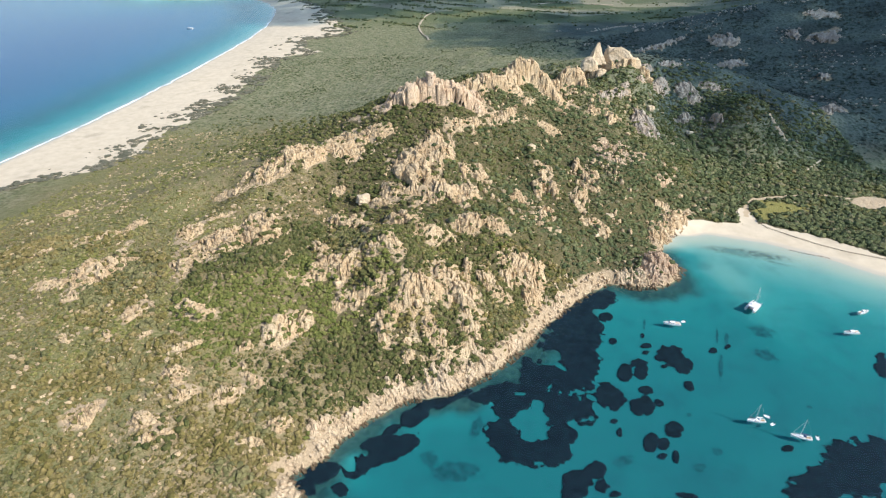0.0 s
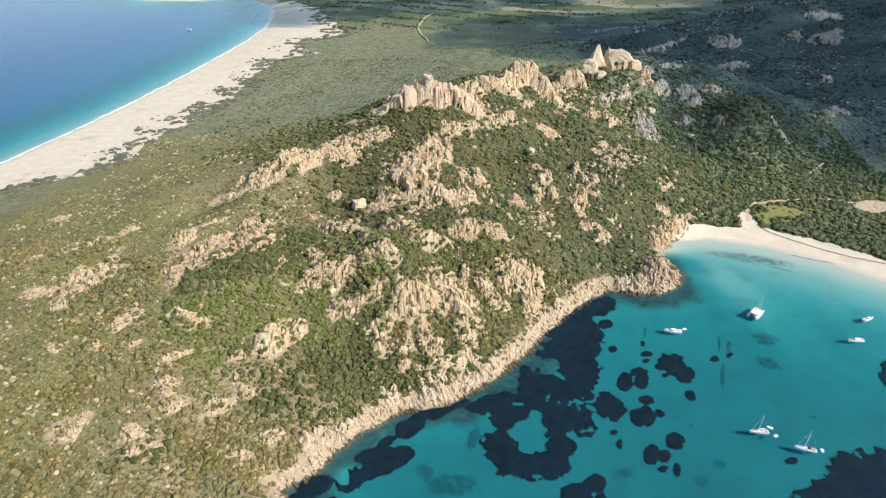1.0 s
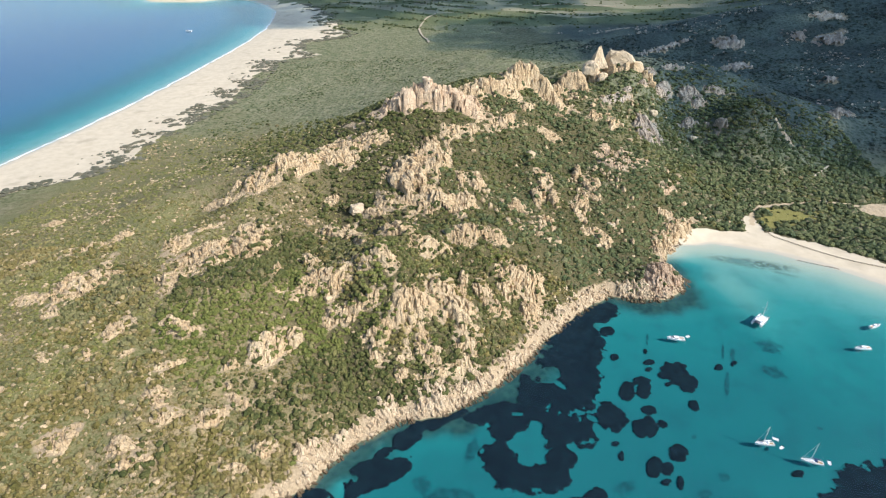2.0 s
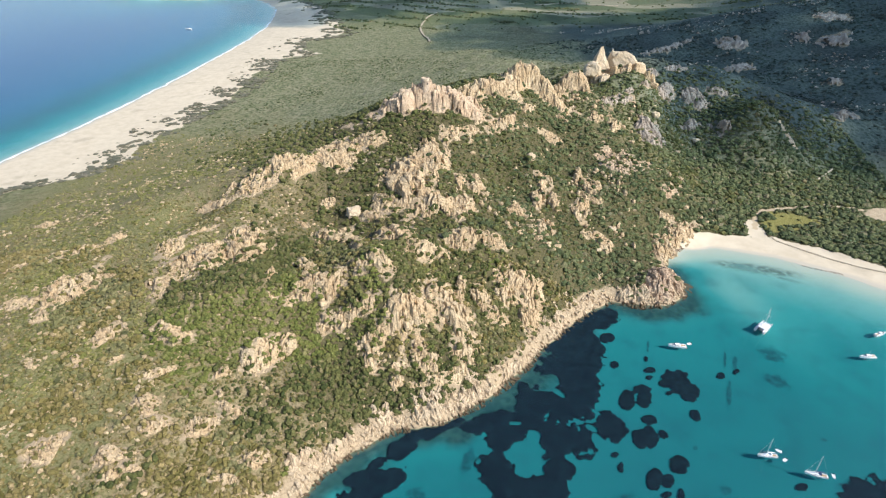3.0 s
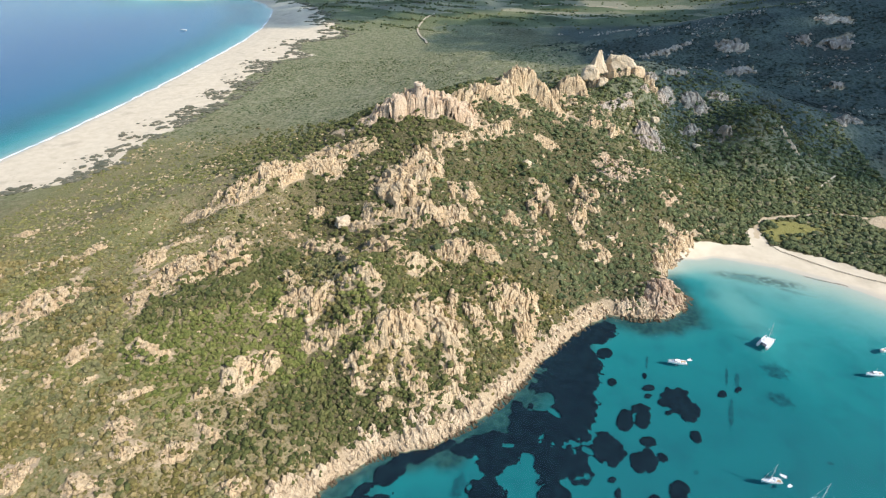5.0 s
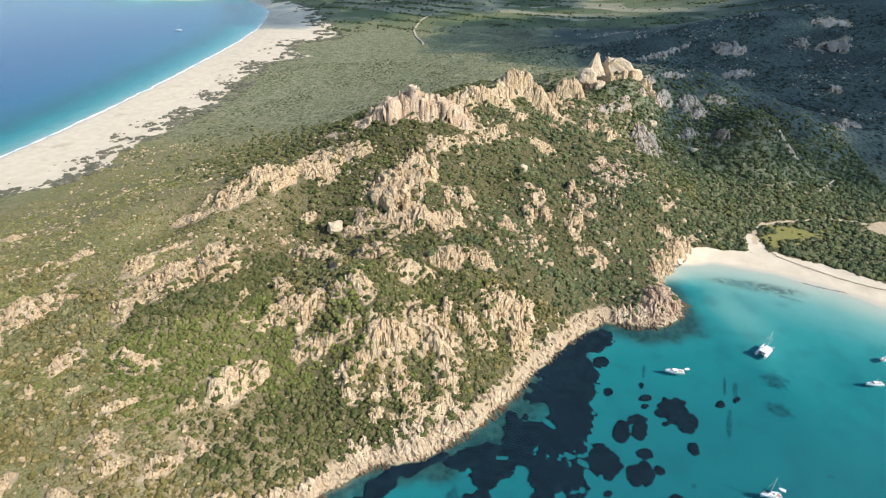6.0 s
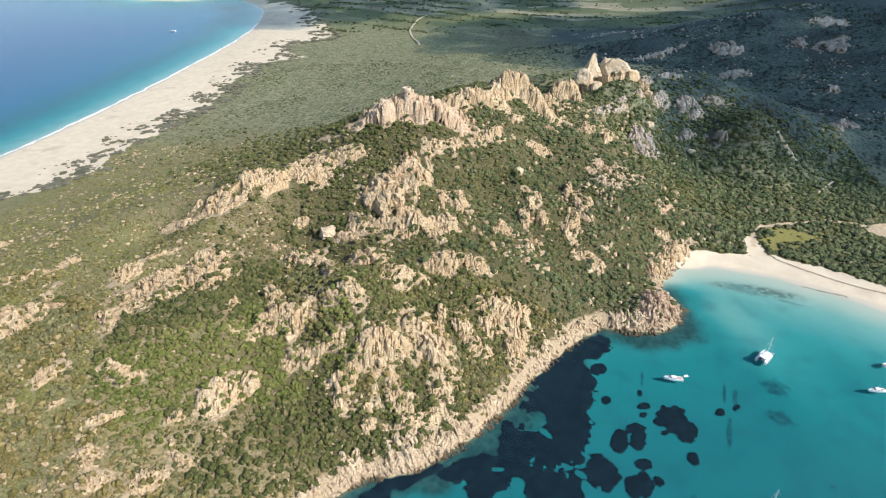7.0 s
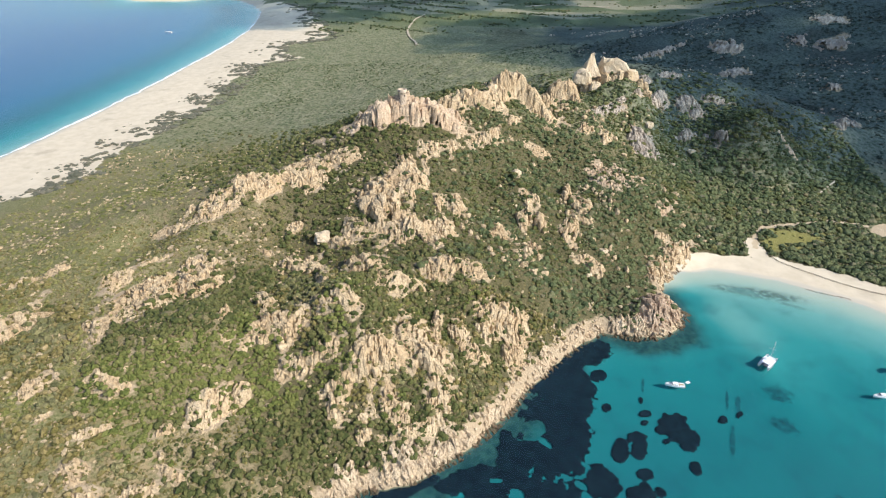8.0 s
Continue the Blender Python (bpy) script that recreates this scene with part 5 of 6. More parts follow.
def cabin_mesh(x0, x1, wide, z0, z1, rake=0.5, front=0.75):
    bm = bmesh.new()
    pts = []
    for z, cut, nar in ((z0, 0.0, 1.0), (z1, rake, 0.82)):
        pts.append([bm.verts.new(p) for p in ((x0, -wide / 2 * nar, z), (x1 - cut, -wide / 2 * nar * front, z), (x1 - cut, wide / 2 * nar * front, z), (x0, wide / 2 * nar, z))])
    for k in range(4):
        bm.faces.new((pts[0][k], pts[0][(k + 1) % 4], pts[1][(k + 1) % 4], pts[1][k]))
    bm.faces.new(pts[1]), bm.faces.new(pts[0][::-1])
    bmesh.ops.recalc_face_normals(bm, faces=bm.faces[:])
    bmesh.ops.bevel(bm, geom=bm.edges[:], offset=0.08, segments=2, affect="EDGES")
    return bm


def spar(parent, name, a, b, radius, mat, label=""):
    a, b = Vector(a), Vector(b)
    bm = bmesh.new()
    m = Matrix.Translation((a + b) / 2) @ (b - a).to_track_quat("Z", "Y").to_matrix().to_4x4()
    bmesh.ops.create_cone(bm, cap_ends=True, segments=10, radius1=radius, radius2=radius * 0.8, depth=(b - a).length, matrix=m)
    return part(name, bm, mat, parent, label)


def windows(parent, x0, x1, wide, z, h, front=0.9):
    for side in (-1, 1):
        for k in range(3):
            a = x0 + (x1 - x0) * (k + 0.1) / 3
            bm = bmesh.new()
            box(bm, a + (x1 - x0) * 0.13, side * wide / 2 * (1 - (1 - front) * k / 3), z, (x1 - x0) * 0.26, 0.06, h)
            part("window", bm, DARK_GLASS, parent, "dark cabin window")


def rig(boat, mast_x, foot, tall, boom_len, length, beam, cover):
    mast = spar(boat, "mast", (mast_x, 0, foot), (mast_x - 0.25, 0, foot + tall), 0.13, ALLOY)
    boom = spar(boat, "boom", (mast_x - 0.1, 0, foot + 1.3), (mast_x - boom_len, 0, foot + 1.45), 0.09, ALLOY)
    spar(boom, "sail_cover", (mast_x - 0.2, 0, foot + 1.55), (mast_x - boom_len * 0.95, 0, foot + 1.62), 0.22, cover, "furled sail in its cover")
    for side in (-1, 1):
        spar(mast, "spreader", (mast_x - 0.12, 0, foot + tall * 0.55), (mast_x - 0.35, side * beam * 0.3, foot + tall * 0.56), 0.05, ALLOY)
        spar(mast, "shroud", (mast_x - 0.2, side * beam * 0.46, foot - 0.3), (mast_x - 0.22, 0, foot + tall * 0.97), 0.012, ALLOY)
    spar(boat, "furled_jib", (length * 0.5, 0, foot - 0.1), (mast_x - 0.2, 0, foot + tall * 0.95), 0.04, WHITE_CANVAS)
    spar(boat, "backstay", (-length * 0.5, 0, foot - 0.2), (mast_x - 0.25, 0, foot + tall), 0.01, ALLOY)


def sailing_yacht(x, y, heading, length, label, cover):
    boat = tagged(new("sailing_yacht"), label, "sailing boat", "boats at anchor in the bay")
    beam, side = length * 0.31, length * 0.085
    part("hull", hull_mesh(length, beam, side, 0.7), GELCOAT, boat)
    part("deck", deck_mesh(length, beam, side), plain("white_nonslip", (0.84, 0.83, 0.81), 0.6, 0.3, 0.05), boat)
    cabin = part("cabin", cabin_mesh(-length * 0.12, length * 0.26, beam * 0.6, side, side + 0.55, 0.9, 0.6), GELCOAT, boat)
    windows(cabin, -length * 0.08, length * 0.14, beam * 0.58, side + 0.3, 0.2, 0.8)
    bm = bmesh.new()
    box(bm, -length * 0.3, 0, side + 0.04, length * 0.28, beam * 0.45, 0.16)
    part("cockpit", bm, TEAK, boat, "teak cockpit sole")
    part("sprayhood", cabin_mesh(-length * 0.19, -length * 0.06, beam * 0.55, side + 0.4, side + 1.25, 0.5, 0.9), cover, boat, "canvas sprayhood")
    bm = bmesh.new()
    bmesh.ops.create_cone(bm, segments=18, radius1=0.5, radius2=0.5, depth=0.06, matrix=Matrix.Translation((-length * 0.38, 0, side + 0.9)) @ Matrix.Rotation(math.pi / 2, 4, "Y"))
    part("wheel", bm, ALLOY, boat)
    for s_ in (-1, 1):
        spar(boat, "guard_rail", (-length * 0.46, s_ * beam * 0.4, side + 0.65), (length * 0.25, s_ * beam * 0.45, side + 0.75), 0.03, ALLOY)
        spar(boat, "guard_rail", (length * 0.25, s_ * beam * 0.45, side + 0.75), (length * 0.52, 0, side + 1.0), 0.03, ALLOY)
    rig(boat, length * 0.1, side + 0.5, length * 1.18, length * 0.4, length, beam, cover)
    boat.matrix_basis = pose(x, y, 0, 0, 0, heading)


def motor_boat(x, y, heading, length, label, pole=False):
    boat = tagged(new("motor_boat"), label, "motor boat", "boats at anchor in the bay")
    beam, side = length * 0.33, length * 0.11
    part("hull", hull_mesh(length, beam, side, 0.5, 0.9), GELCOAT, boat)
    part("deck", deck_mesh(length, beam, side, 0.9), plain("white_deck", (0.85, 0.85, 0.83), 0.5, 0.3, 0.05), boat)
    cabin = part("cabin", cabin_mesh(-length * 0.12, length * 0.28, beam * 0.72, side, side + 1.1, 1.3, 0.7), GELCOAT, boat)
    bm = bmesh.new()
    box(bm, length * 0.17, 0, side + 0.75, 0.8, beam * 0.5, 0.5)
    part("windscreen", bm, DARK_GLASS, cabin, "dark raked windscreen")
    windows(cabin, -length * 0.1, length * 0.16, beam * 0.70, side + 0.6, 0.32, 0.85)
    bm = bmesh.new()
    box(bm, -length * 0.32, 0, side + 0.05, length * 0.26, beam * 0.66, 0.14)
    part("cockpit", bm, TEAK, boat, "teak cockpit sole")
    for s_ in (-1, 1):
        bm = bmesh.new()
        box(bm, -length * 0.33, s_ * beam * 0.3, side + 0.3, length * 0.24, 0.5, 0.4)
        bmesh.ops.bevel(bm, geom=bm.edges[:], offset=0.08, segments=2, affect="EDGES")
        part("bench", bm, WHITE_CANVAS, boat)
        spar(boat, "rail", (length * 0.0, s_ * beam * 0.47, side + 0.6), (length * 0.5, 0, side + 1.0), 0.03, ALLOY)
    bm = bmesh.new()
    box(bm, -length * 0.5, 0, 0.35, length * 0.08, beam * 0.7, 0.14)
    part("bathing_platform", bm, TEAK, boat)
    if pole:
        spar(boat, "pole", (0, 0, side + 1.0), (-0.2, 0, side + 4.5), 0.05, ALLOY)
    boat.matrix_basis = pose(x, y, 0, 0, 0, heading)


def catamaran(x, y, heading, length):
    boat = tagged(new("catamaran"), "white sailing catamaran at anchor on turquoise water", "sailing boat", "boats at anchor in the bay")
    beam, side = length * 0.56, 1.35
    for s_ in (-1, 1):
        bm = hull_mesh(length, beam * 0.26, side, 0.6)
        for v in bm.verts:
            v.co.y += s_ * beam * 0.37
        part("hull", bm, GELCOAT, boat)
        bm = bmesh.new()
        box(bm, -length * 0.46, s_ * beam * 0.37, 0.45, length * 0.1, beam * 0.22, 0.12)
        part("transom_step", bm, TEAK, boat)
    bm = bmesh.new()
    box(bm, -length * 0.08, 0, side + 0.02, length * 0.72, beam * 0.86, 0.35)
    bmesh.ops.bevel(bm, geom=bm.edges[:], offset=0.1, segments=2, affect="EDGES")
    part("bridge_deck", bm, GELCOAT, boat)
    cabin = part("cabin", cabin_mesh(-length * 0.22, length * 0.2, beam * 0.66, side + 0.15, side + 1.45, 1.2, 0.72), GELCOAT, boat)
    windows(cabin, -length * 0.18, length * 0.08, beam * 0.64, side + 0.85, 0.4, 0.85)
    bm = bmesh.new()
    box(bm, length * 0.125, 0, side + 0.9, 0.5, beam * 0.42, 0.42)
    part("windscreen", bm, DARK_GLASS, cabin, "dark saloon windows")
    bm = bmesh.new()
    box(bm, -length * 0.36, 0, side + 0.12, length * 0.2, beam * 0.5, 0.3)
    # one dark blue-grey block fills the cockpit
    part("cockpit", bm, plain("dark_blue_grey", (0.10, 0.11, 0.13), 0.8), boat, "dark cockpit well")
    bm = bmesh.new()
    box(bm, -length * 0.3, 0, side + 2.1, length * 0.26, beam * 0.55, 0.08)
    part("bimini", bm, WHITE_CANVAS, boat, "white hard top over the cockpit")
    for a in (-1, 1):
        for b in (-0.41, -0.19):
            spar(boat, "bimini_post", (length * b, a * beam * 0.25, side + 0.2), (length * b, a * beam * 0.25, side + 2.1), 0.04, ALLOY)
    bm = bmesh.new()
    box(bm, length * 0.34, 0, side + 0.02, length * 0.2, beam * 0.5, 0.05)
    part("trampoline", bm, RUBBER, boat, "grey netting between the bows")
    spar(boat, "crossbeam", (length * 0.45, -beam * 0.37, side), (length * 0.45, beam * 0.37, side), 0.12, ALLOY)
    rig(boat, length * 0.12, side + 1.2, length * 1.0, length * 0.42, length * 0.9, beam, WHITE_CANVAS)
    boat.matrix_basis = pose(x, y, 0, 0, 0, heading)


def dinghy(x, y, heading, length):
    boat = tagged(new("dinghy"), "small grey inflatable dinghy floating behind its boat", "dinghy", "dinghies of the anchored boats")
    for s_ in (-1, 1):
        spar(boat, "tube", (-length / 2, s_ * length * 0.22, 0.25), (length * 0.25, s_ * length * 0.22, 0.3), 0.22, RUBBER)
        spar(boat, "bow_tube", (length * 0.22, s_ * length * 0.22, 0.3), (length * 0.5, 0, 0.4), 0.21, RUBBER)
    bm = bmesh.new()
    box(bm, -length * 0.08, 0, 0.2, length * 0.8, length * 0.4, 0.1)
    part("floor", bm, GELCOAT, boat)
    bm = bmesh.new()
    box(bm, -length * 0.52, 0, 0.55, 0.35, 0.3, 0.7)
    part("outboard", bm, DARK_GLASS, boat, "dark outboard motor")
    boat.matrix_basis = pose(x, y, 0, 0, 0, heading)


catamaran(215.7, 329.4, 42, 13.0)
motor_boat(152.4, 308.6, 172, 10.5, "white cabin cruiser at anchor over pale sea bed")
sailing_yacht(169.3, 224.2, 176, 9.3, "white sailing yacht with bare mast and dinghy astern", WHITE_CANVAS)
sailing_yacht(187.7, 213.3, 163, 9.8, "white sailing yacht with dark sprayhood at anchor", CANVAS)
motor_boat(267.2, 302.0, 180, 9.5, "white day boat with a short pole", True)
motor_boat(289.2, 325.0, 20, 8.8, "small white cabin boat lying off the beach")
motor_boat(-588, 1398, 170, 15.0, "white motor yacht far out off the long beach")
dinghy(160.6, 311.3, 200, 3.2)
dinghy(176.3, 227.5, 150, 3.2)
dinghy(176.6, 221.8, 210, 2.8)
dinghy(195.7, 212.6, 250, 2.9)


# ---------------------------------------------------------------- seagrass on the bed of the bay
BEDS = {"seagrass": [], "sand_hole": [], "thin_grass": []}


def seagrass(*row):
    BEDS["seagrass"].append(row)


def sand_hole(*row):
    BEDS["sand_hole"].append(row)


def thin_grass(*row):
    BEDS["thin_grass"].append(row)


seagrass(91, 297, 29.1, 14.0, 75)
seagrass(84, 321, 28.1, 13.6, 44)
seagrass(110, 338, 17.5, 9.4, 28)
seagrass(76, 264, 22.0, 16.3, 65)
seagrass(58, 263, 18.1, 15.4, 52)
seagrass(75, 286, 18.9, 12.9, 71)
seagrass(43, 245, 24.0, 10.1, 17)
seagrass(24, 242, 12.5, 4.7, 22)
seagrass(33, 215, 14.9, 9.8, 83)
seagrass(67, 235, 20.0, 16.6, 37)
seagrass(48, 205, 22.3, 9.4, 3)
seagrass(97, 244, 11.1, 7.6, 92)
seagrass(84, 238, 10.9, 8.6, 35)
seagrass(110, 293, 4.3, 3.1, 55)
seagrass(111, 319, 6.1, 4.6, 52)
seagrass(-18, 208, 10.3, 8.7, 19)
seagrass(-28, 200, 10.2, 6.9, 30)
seagrass(-40, 193, 8.6, 5.8, 44)
seagrass(-57, 188, 9.4, 7.6, 26)
seagrass(-47, 180, 4.9, 4.2, 153)
seagrass(-62, 180, 5.9, 4.9, 138)
seagrass(1, 235, 10.5, 3.2, 35)
seagrass(-13, 225, 10.1, 3.8, 39)
seagrass(-25, 217, 9.6, 4.1, 39)
seagrass(66, 184, 9.9, 7.7, 57)
seagrass(77, 194, 6.0, 4.8, 42)
seagrass(78, 184, 5.1, 3.6, 60)
seagrass(36, 233, 10.0, 8.9, 24)
seagrass(64, 216, 11.7, 8.5, 69)
seagrass(0, 236, 20.1, 4.6, 24)
seagrass(-18, 224, 8.3, 6.4, 51)
seagrass(-27, 209, 13.3, 6.2, 15)
seagrass(34, 246, 15.7, 6.7, 16)
seagrass(86, 273, 21.9, 12.5, 73)
sand_hole(68, 277, 8.7, 7.3, 49)
sand_hole(72, 269, 6.6, 2.1, 131)
sand_hole(50, 224, 12.6, 7.5, 80)
sand_hole(54, 236, 7.3, 4.6, 78)
sand_hole(45, 245, 4.2, 1.5, 3)
sand_hole(35, 255, 13.0, 2.6, 29)
sand_hole(44, 261, 4.3, 3.7, 66)
sand_hole(88, 234, 9.1, 4.0, 105)
sand_hole(86, 243, 5.1, 2.4, 138)
sand_hole(-45, 195, 6.8, 4.7, 105)
thin_grass(9, 192, 18.2, 8.2, 2)
thin_grass(-5, 199, 8.6, 7.1, 93)
thin_grass(19, 220, 14.6, 3.9, 73)
seagrass(144, 281, 10.6, 8.5, 66)
seagrass(148, 273, 8.6, 6.7, 63)
seagrass(136, 278, 4.9, 3.1, 16)
seagrass(136, 271, 3.5, 2.4, 25)
seagrass(160, 288, 2.6, 1.6, 53)
seagrass(145, 254, 4.8, 4.0, 46)
seagrass(110, 263, 9.3, 4.6, 70)
seagrass(120, 265, 8.0, 4.5, 65)
seagrass(121, 273, 5.8, 4.1, 26)
seagrass(119, 251, 5.7, 4.0, 22)
seagrass(113, 238, 8.7, 6.1, 52)
seagrass(123, 240, 3.5, 2.9, 104)
seagrass(131, 300, 5.6, 2.1, 71)
seagrass(130, 290, 3.9, 2.7, 21)
seagrass(128, 283, 2.8, 2.0, 29)
seagrass(132, 260, 1.9, 1.3, 29)
seagrass(125, 221, 5.8, 4.7, 52)
seagrass(110, 212, 6.5, 3.6, 64)
seagrass(116, 211, 4.3, 2.9, 50)
seagrass(113, 203, 2.9, 2.0, 25)
seagrass(120, 203, 4.6, 1.8, 67)
seagrass(113, 198, 2.1, 1.4, 27)
seagrass(98, 239, 8.7, 4.6, 69)
seagrass(94, 226, 3.4, 2.6, 33)
seagrass(95, 218, 4.9, 2.1, 72)
seagrass(172, 287, 4.3, 2.8, 46)
seagrass(182, 290, 3.7, 2.3, 46)
seagrass(180, 209, 4.1, 2.8, 33)
seagrass(270, 272, 12.4, 5.0, 48)
seagrass(275, 283, 4.6, 2.4, 37)
seagrass(209, 196, 30.8, 16.8, 30)
seagrass(185, 187, 25.8, 11.4, 34)
seagrass(223, 206, 19.4, 9.1, 44)
seagrass(118, 180, 6.4, 2.3, 171)
seagrass(83, 180, 3.7, 2.4, 14)
thin_grass(180, 301, 15.2, 1.4, 68)
thin_grass(170, 270, 16.9, 1.8, 67)
thin_grass(185, 298, 12.7, 2.2, 66)
thin_grass(211, 305, 12.5, 10.9, 171)
thin_grass(203, 283, 10.1, 7.6, 144)
thin_grass(207, 239, 3.4, 2.3, 7)
thin_grass(142, 207, 4.4, 3.9, 21)
thin_grass(130, 197, 5.3, 3.6, 32)
thin_grass(130, 244, 3.2, 1.4, 67)
thin_grass(93, 200, 7.3, 5.4, 30)
thin_grass(135, 310, 9.7, 1.5, 73)
thin_grass(137, 232, 2.6, 1.8, 37)


def bed_field(rows, x, y):
    """How deep inside any of the beds a place lies, from 0 to 1."""
    total = np.zeros(x.shape)
    for cx, cy, a, b, turn in rows:
        near = np.hypot(x - cx, y - cy) < a * 2.2
        total[near] = np.maximum(total[near], np.exp(-1.6 * ellipse(x[near], y[near], cx, cy, a, b, turn) ** 2))
    return total


def lay_seagrass(rows, holes, mat, name, label, lift, fray):
    xs = [r[0] for r in rows]
    ys = [r[1] for r in rows]
    step = 0.75
    gx, gy = np.meshgrid(np.arange(min(xs) - 45, max(xs) + 45, step), np.arange(min(ys) - 45, max(ys) + 45, step))
    x, y = gx.ravel(), gy.ravel()
    inner = bed_field(rows, x, y)
    f = np.minimum(inner - 0.2, 0.7 - 1.6 * bed_field(holes, x, y)) if holes else inner - 0.2
    f = f + smooth(0.03, 0.2, inner) * ((fbm(x, y, 12, 3, 221) - 0.5) * 0.8 + (fbm(x, y, 3.6, 3, 223) - 0.5) * 0.62) * fray
    keep = f > 0
    sel = np.nonzero(keep)[0]
    z, thick = np.zeros(x.shape), np.zeros(x.shape)
    thick[sel] = smooth(0.0, 0.2 if lift > 0.2 else 0.6, f[sel])
    z[sel] = np.minimum(ground_z(x[sel], y[sel]) + 0.04 + lift * thick[sel] * (0.7 + 0.6 * fbm(x[sel], y[sel], 3, 2, 225)), -0.35)
    for verts, tris, used in stretches(x.reshape(gx.shape), y.reshape(gx.shape), z.reshape(gx.shape), keep.reshape(gx.shape), 12):
        mid = verts.mean(0)
        mid[2] = verts[:, 2].min()
        ob = new(name, array_mesh(name, verts - mid, tris, mat, True))
        ob.location = mid
        reef, weed = sea_masks(x[used], y[used], coast_distance(x[used], y[used]))
        for key, v in (("thick", thick[used]), ("reef", reef), ("weed", weed)):
            ob.data.attributes.new(key, "FLOAT", "POINT").data.foreach_set("value", np.ascontiguousarray(v, np.float32))
        tagged(ob, label, "seagrass", "seagrass beds in the bay")


lay_seagrass(BEDS["seagrass"], BEDS["sand_hole"], GRASS_BED, "seagrass_bed", "dark ragged seagrass bed under clear turquoise water", 0.5, 1.0)
lay_seagrass(BEDS["thin_grass"], [], FAINT_BED, "sparse_seagrass", "thin faded seagrass on the sandy sea bed", 0.1, 0.8)
lay_seagrass([(236, 408, 16, 5, 160), (262, 392, 22, 2.5, 152)], [], BEACH_WEED, "drift_weed", "thin brown weed drifting in the beach shallows", 0.05, 0.9)


# ---------------------------------------------------------------- the fence above the small beach
def build_fence(points, label):
    fence = tagged(new("beach_fence"), label, "fence", "fences above the small beach")
    for (ax, ay), (bx, by) in zip(points, points[1:]):
        length = math.hypot(bx - ax, by - ay)
        count = max(1, int(length / 2.2))
        for k in range(count):
            x, y = ax + (bx - ax) * k / count, ay + (by - ay) * k / count
            z = float(ground_z(np.array([x]), np.array([y]))[0])
            spar(fence, "post", (x, y, z - 0.3), (x, y, z + 1.25), 0.1, FENCE_WOOD)
            x2, y2 = ax + (bx - ax) * (k + 1) / count, ay + (by - ay) * (k + 1) / count
            z2 = float(ground_z(np.array([x2]), np.array([y2]))[0])
            for h in (0.35, 0.7, 1.05):
                spar(fence, "rail", (x, y, z + h), (x2, y2, z2 + h), 0.09, FENCE_WOOD)


def build_track(points, wide):
    for _ in range(2):
        soft = [points[0]]
        for (ax, ay), (bx, by) in zip(points, points[1:]):
            soft += [(0.75 * ax + 0.25 * bx, 0.75 * ay + 0.25 * by), (0.25 * ax + 0.75 * bx, 0.25 * ay + 0.75 * by)]
        points = soft + [points[-1]]
    bm = bmesh.new()
    rows = []
    for (ax, ay), (bx, by) in zip(points, points[1:]):
        length = math.hypot(bx - ax, by - ay)
        nx, ny = -(by - ay) / length, (bx - ax) / length
        for k in range(4):
            t = k / 4
            x, y = ax + (bx - ax) * t, ay + (by - ay) * t
            w = wide * (0.8 + 0.4 * noise.noise((x * 0.05, y * 0.05, 0)))
            row = []
            for side in (-1, 1):
                px, py = x + nx * w * side, y + ny * w * side
                row.append(bm.verts.new((px, py, float(ground_z(np.array([px]), np.array([py]))[0]) + 0.9)))
            rows.append(row)
    for a, b in zip(rows, rows[1:]):
        bm.faces.new((a[0], b[0], b[1], a[1]))
    bmesh.ops.recalc_face_normals(bm, faces=bm.faces[:])
    bmesh.ops.solidify(bm, geom=bm.faces[:], thickness=0.9)
    tagged(part("road", bm, plain("track_dust", (0.43, 0.36, 0.26), 0.95, 0.1, 0.15), None), "pale dirt track winding over the plain", "track", kind="structure")


build_track(TRACK, 2.4)
build_track([(240, 1775), (301, 1806), (360, 1812), (414, 1770), (470, 1760)], 6.0)
build_track([(364, 551), (377, 562), (387, 570), (396, 577)], 1.0)
build_fence([(276, 459), (280, 446), (295, 431), (311, 417), (327, 406), (352, 394), (375, 380)], "long weathered wooden fence between beach and trees")
build_fence([(266, 474), (262, 462), (252, 456), (243, 454)], "short weathered wooden fence beside the sandy path")


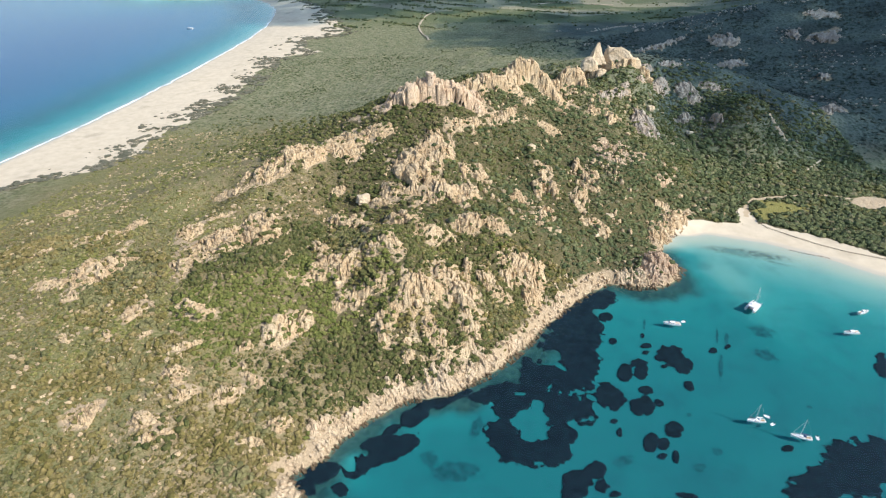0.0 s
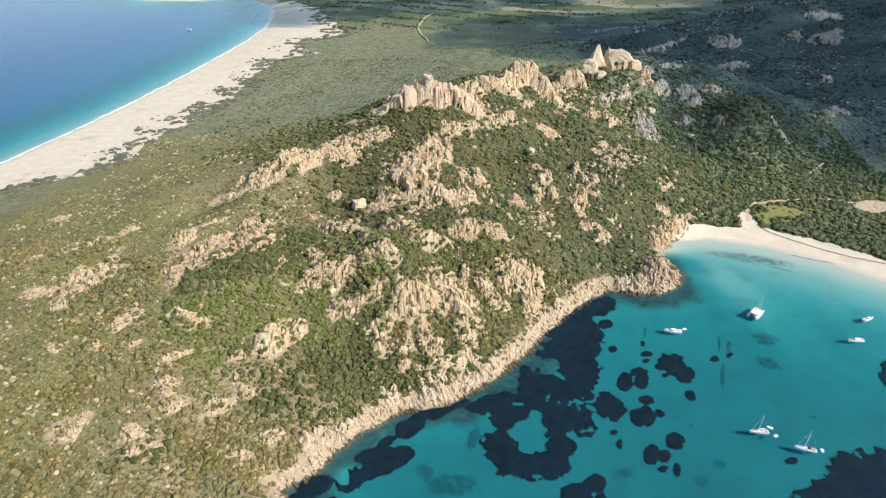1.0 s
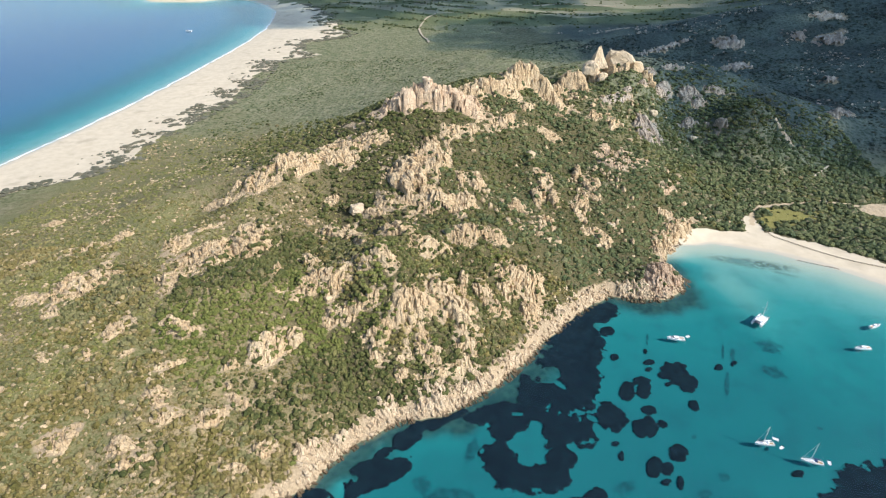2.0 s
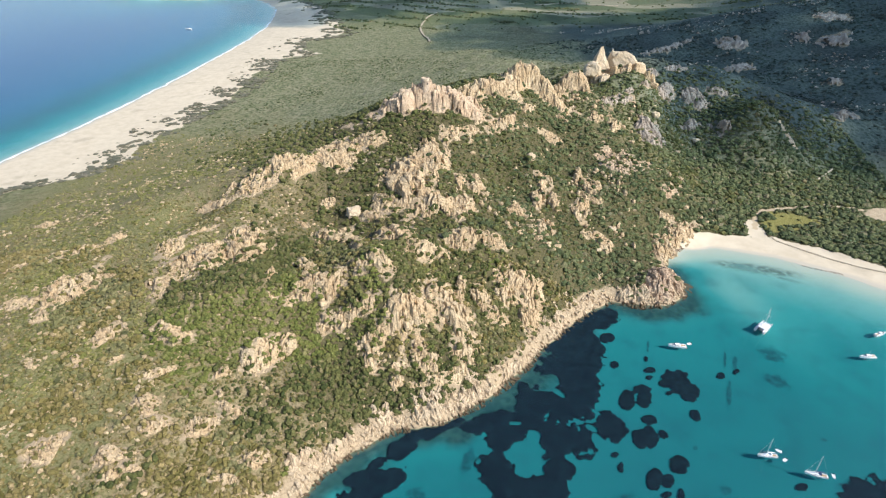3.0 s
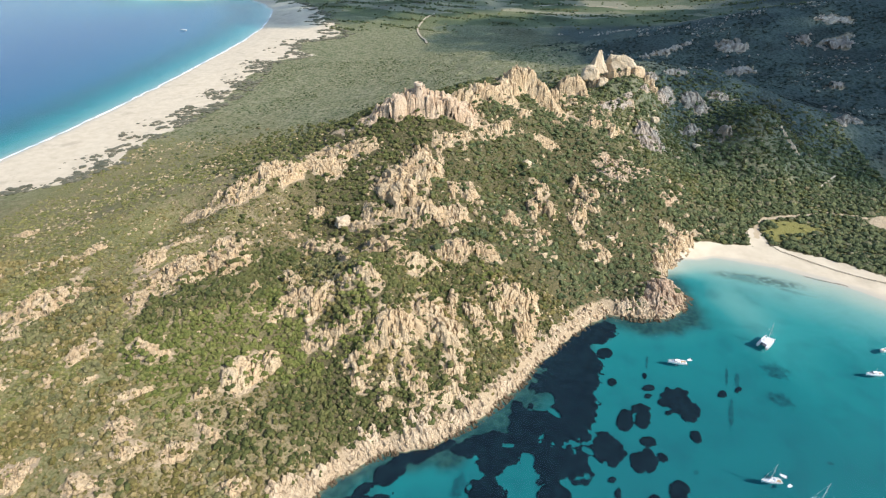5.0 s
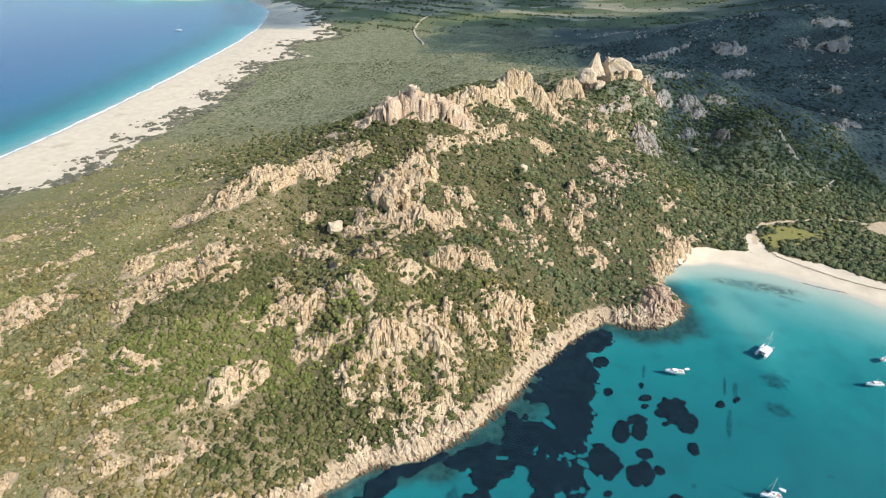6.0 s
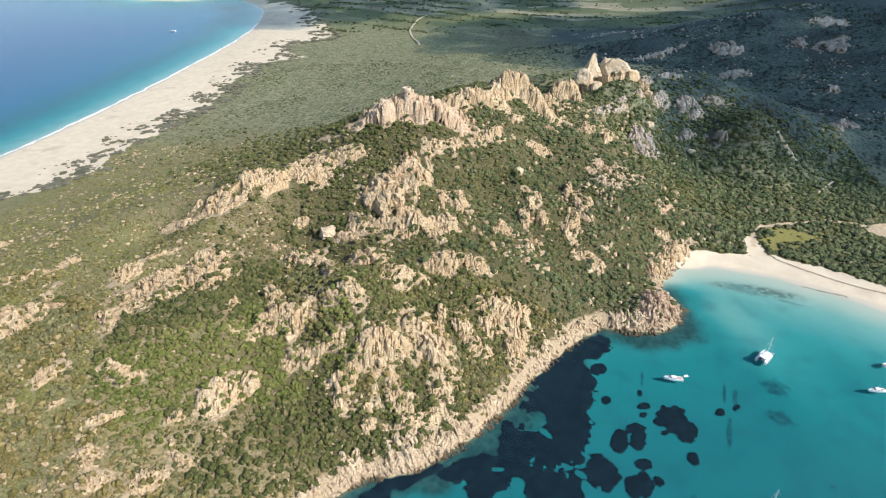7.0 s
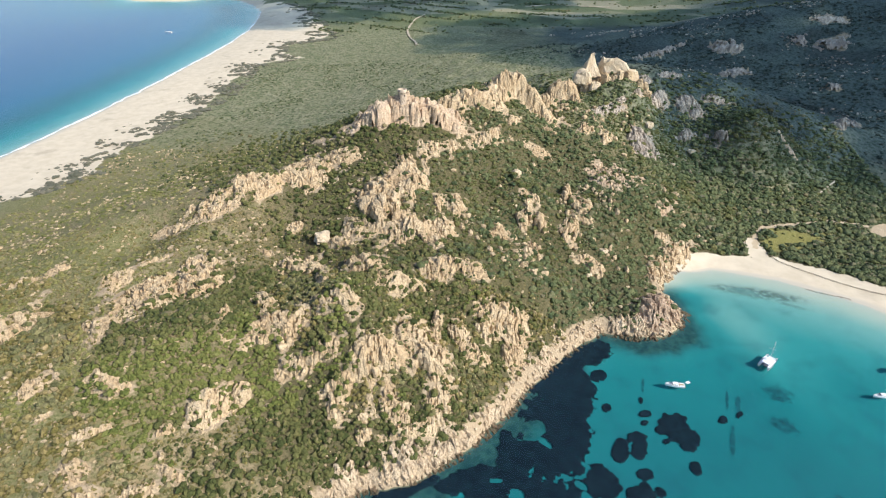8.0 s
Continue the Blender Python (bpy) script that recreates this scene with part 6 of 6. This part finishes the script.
# ---------------------------------------------------------------- trees behind the small beach, hedges on the plain
def plant_more():
    def wood(x, y, d, sand, meadow, rock):
        return (d > beach_back(x) + 3) * (1 - smooth(0.1, 0.4, masks(x, y)[4])) * (1 - smooth(0.15, 0.4, sand)) * (1 - smooth(0.1, 0.4, meadow) * (fbm(x, y, 6, 2, 165) < 0.62)) * smooth(0.30, 0.42, fbm(x, y, 16, 3, 161))
    p = grow(4200, 272, 470, 395, 560, wood)
    tall = fbm(p[:, 0], p[:, 1], 12, 3, 163) + 0.2 * (rng.random(len(p)) - 0.5) > 0.45 + 0.2 * smooth(1.4, 0.8, ellipse(p[:, 0], p[:, 1], 330, 482, 45, 16, 10))
    scatter("beach_wood", "dark round junipers and oaks behind the beach", "trees", FAR_BUSH, p[tall], 1.5 + 1.9 * rng.random(tall.sum()) ** 2, 0.7 + 0.4 * rng.random(tall.sum()), WOOD)
    scatter("beach_heath", "low green heath between the trees behind the beach", "shrubs", FAR_BUSH, p[~tall], 0.9 + 1.0 * rng.random((~tall).sum()) ** 2, 0.6 + 0.3 * rng.random((~tall).sum()), MAQUIS)

    def hedge(x, y, d, sand, meadow, rock):
        wave = y + 60 * np.sin(x / 190.0) + 0.25 * x
        line = np.abs((wave / 95.0) % 1.0 - 0.5)
        return (d > 60) * (1 - sand) * (smooth(0.16, 0.05, line) * smooth(0.42, 0.5, fbm(x, y, 160, 2, 171)) + 0.03)
    p = grow(26000, -420, 900, 1380, 2200, hedge)
    scatter("field_hedges", "dark hedges and copses between far fields", "trees", LONE_BUSH, p, 2.4 + 3.0 * rng.random(len(p)), 0.6 + 0.4 * rng.random(len(p)), WOOD)


plant_more()


def build_wrack(line):
    """Dry seaweed left on the wet sand by the waves."""
    p = []
    for (ax, ay), (bx, by) in zip(line, line[1:]):
        for k in range(26):
            t = rng.random()
            p.append((ax + (bx - ax) * t + 0.8 * (rng.random() - 0.5), ay + (by - ay) * t + 1.6 * (rng.random() - 0.5), 0.0))
    p = np.array(p)
    p[:, 2] = ground_z(p[:, 0], p[:, 1]) - 0.02
    scatter("seaweed_wrack", "dark dry seaweed in a line on the wet sand", "seaweed", LONE_BUSH, p, 0.25 + 0.5 * rng.random(len(p)), 0.2 + 0.15 * rng.random(len(p)), FENCE_WOOD)


build_wrack([(283, 411), (291, 406), (301, 402), (308, 398)])


# ---------------------------------------------------------------- clouds that shade the far land
def build_cloud(corners, high, spacing, label):
    """A bank of cumulus over the ground that it shades, along the sun's way."""
    xs, ys = [p[0] for p in corners], [p[1] for p in corners]
    shift = SUN_WAY * (high / SUN_WAY.z)
    puff = []
    for k in range(5):
        bm = bmesh.new()
        bmesh.ops.create_icosphere(bm, subdivisions=1, radius=1.1)
        for v in bm.verts:
            v.co *= 1 + 0.28 * noise.noise(v.co * 1.7 + Vector((k * 9.0, 0, 0)))
        puff.append(tri_arrays(bm))
    gx, gy = np.meshgrid(np.arange(min(xs), max(xs), spacing), np.arange(min(ys), max(ys), spacing))
    x, y = gx.ravel() + (rng.random(gx.size) - 0.5) * spacing * 0.7, gy.ravel() + (rng.random(gx.size) - 0.5) * spacing * 0.7
    inside = np.zeros(x.shape, bool)
    for (ax, ay), (bx, by) in zip(corners, corners[1:] + corners[:1]):
        if by != ay:
            inside ^= ((ay > y) != (by > y)) & (x < (bx - ax) * (y - ay) / (by - ay) + ax)
    x, y = x[inside], y[inside]
    p = np.stack([x + shift.x, y + shift.y, high + (rng.random(len(x)) - 0.3) * 60], 1)
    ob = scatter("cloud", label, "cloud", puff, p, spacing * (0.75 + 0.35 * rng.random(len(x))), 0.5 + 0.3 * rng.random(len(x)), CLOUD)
    ob["kind"] = "structure"


# corners outline the shade on the ground; the clouds themselves stay out of view
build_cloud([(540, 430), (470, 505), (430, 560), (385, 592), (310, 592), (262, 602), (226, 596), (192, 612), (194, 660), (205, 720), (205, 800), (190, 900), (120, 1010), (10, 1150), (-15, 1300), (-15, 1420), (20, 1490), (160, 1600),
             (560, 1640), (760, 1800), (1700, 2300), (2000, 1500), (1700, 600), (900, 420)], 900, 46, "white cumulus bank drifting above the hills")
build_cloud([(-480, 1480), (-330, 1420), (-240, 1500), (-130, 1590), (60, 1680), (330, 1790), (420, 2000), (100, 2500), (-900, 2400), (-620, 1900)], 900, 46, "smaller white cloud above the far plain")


# ---------------------------------------------------------------- surf on the long beach
def build_surf():
    line = [p for p in COAST_WEST if -640 < p[0] < -415 and p[1] > 460]
    verts, tris = [], []
    for (ax, ay), (bx, by) in zip(line, line[1:]):
        length = math.hypot(bx - ax, by - ay)
        nx, ny = -(by - ay) / length, (bx - ax) / length
        for k in range(int(length / 2.5)):
            t = k * 2.5 / length
            x, y = ax + (bx - ax) * t, ay + (by - ay) * t
            mid = 1.5 * noise.noise((x * 0.03, y * 0.03, 4)) - 0.8
            w = max(0.15, 1.3 + 1.8 * noise.noise((x * 0.06, y * 0.06, 9)))
            # the water's edge wanders by up to a few metres: find it
            off = np.arange(-9, 9.1, 0.75)
            z = ground_z(x + nx * off, y + ny * off)
            edge = off[np.argmin(np.abs(z + 0.15))] + mid * 0.3
            verts += [(x + nx * (edge - w), y + ny * (edge - w), 0.05), (x + nx * (edge + w), y + ny * (edge + w), 0.05)]
    for k in range(0, len(verts) - 2, 2):
        tris += [(k, k + 1, k + 2), (k + 2, k + 1, k + 3)]
    ob = new("surf", array_mesh("surf", np.array(verts), np.array(tris), FOAM))
    tagged(ob, "thin white line of surf along the long beach", "surf", kind="stuff")


build_surf()
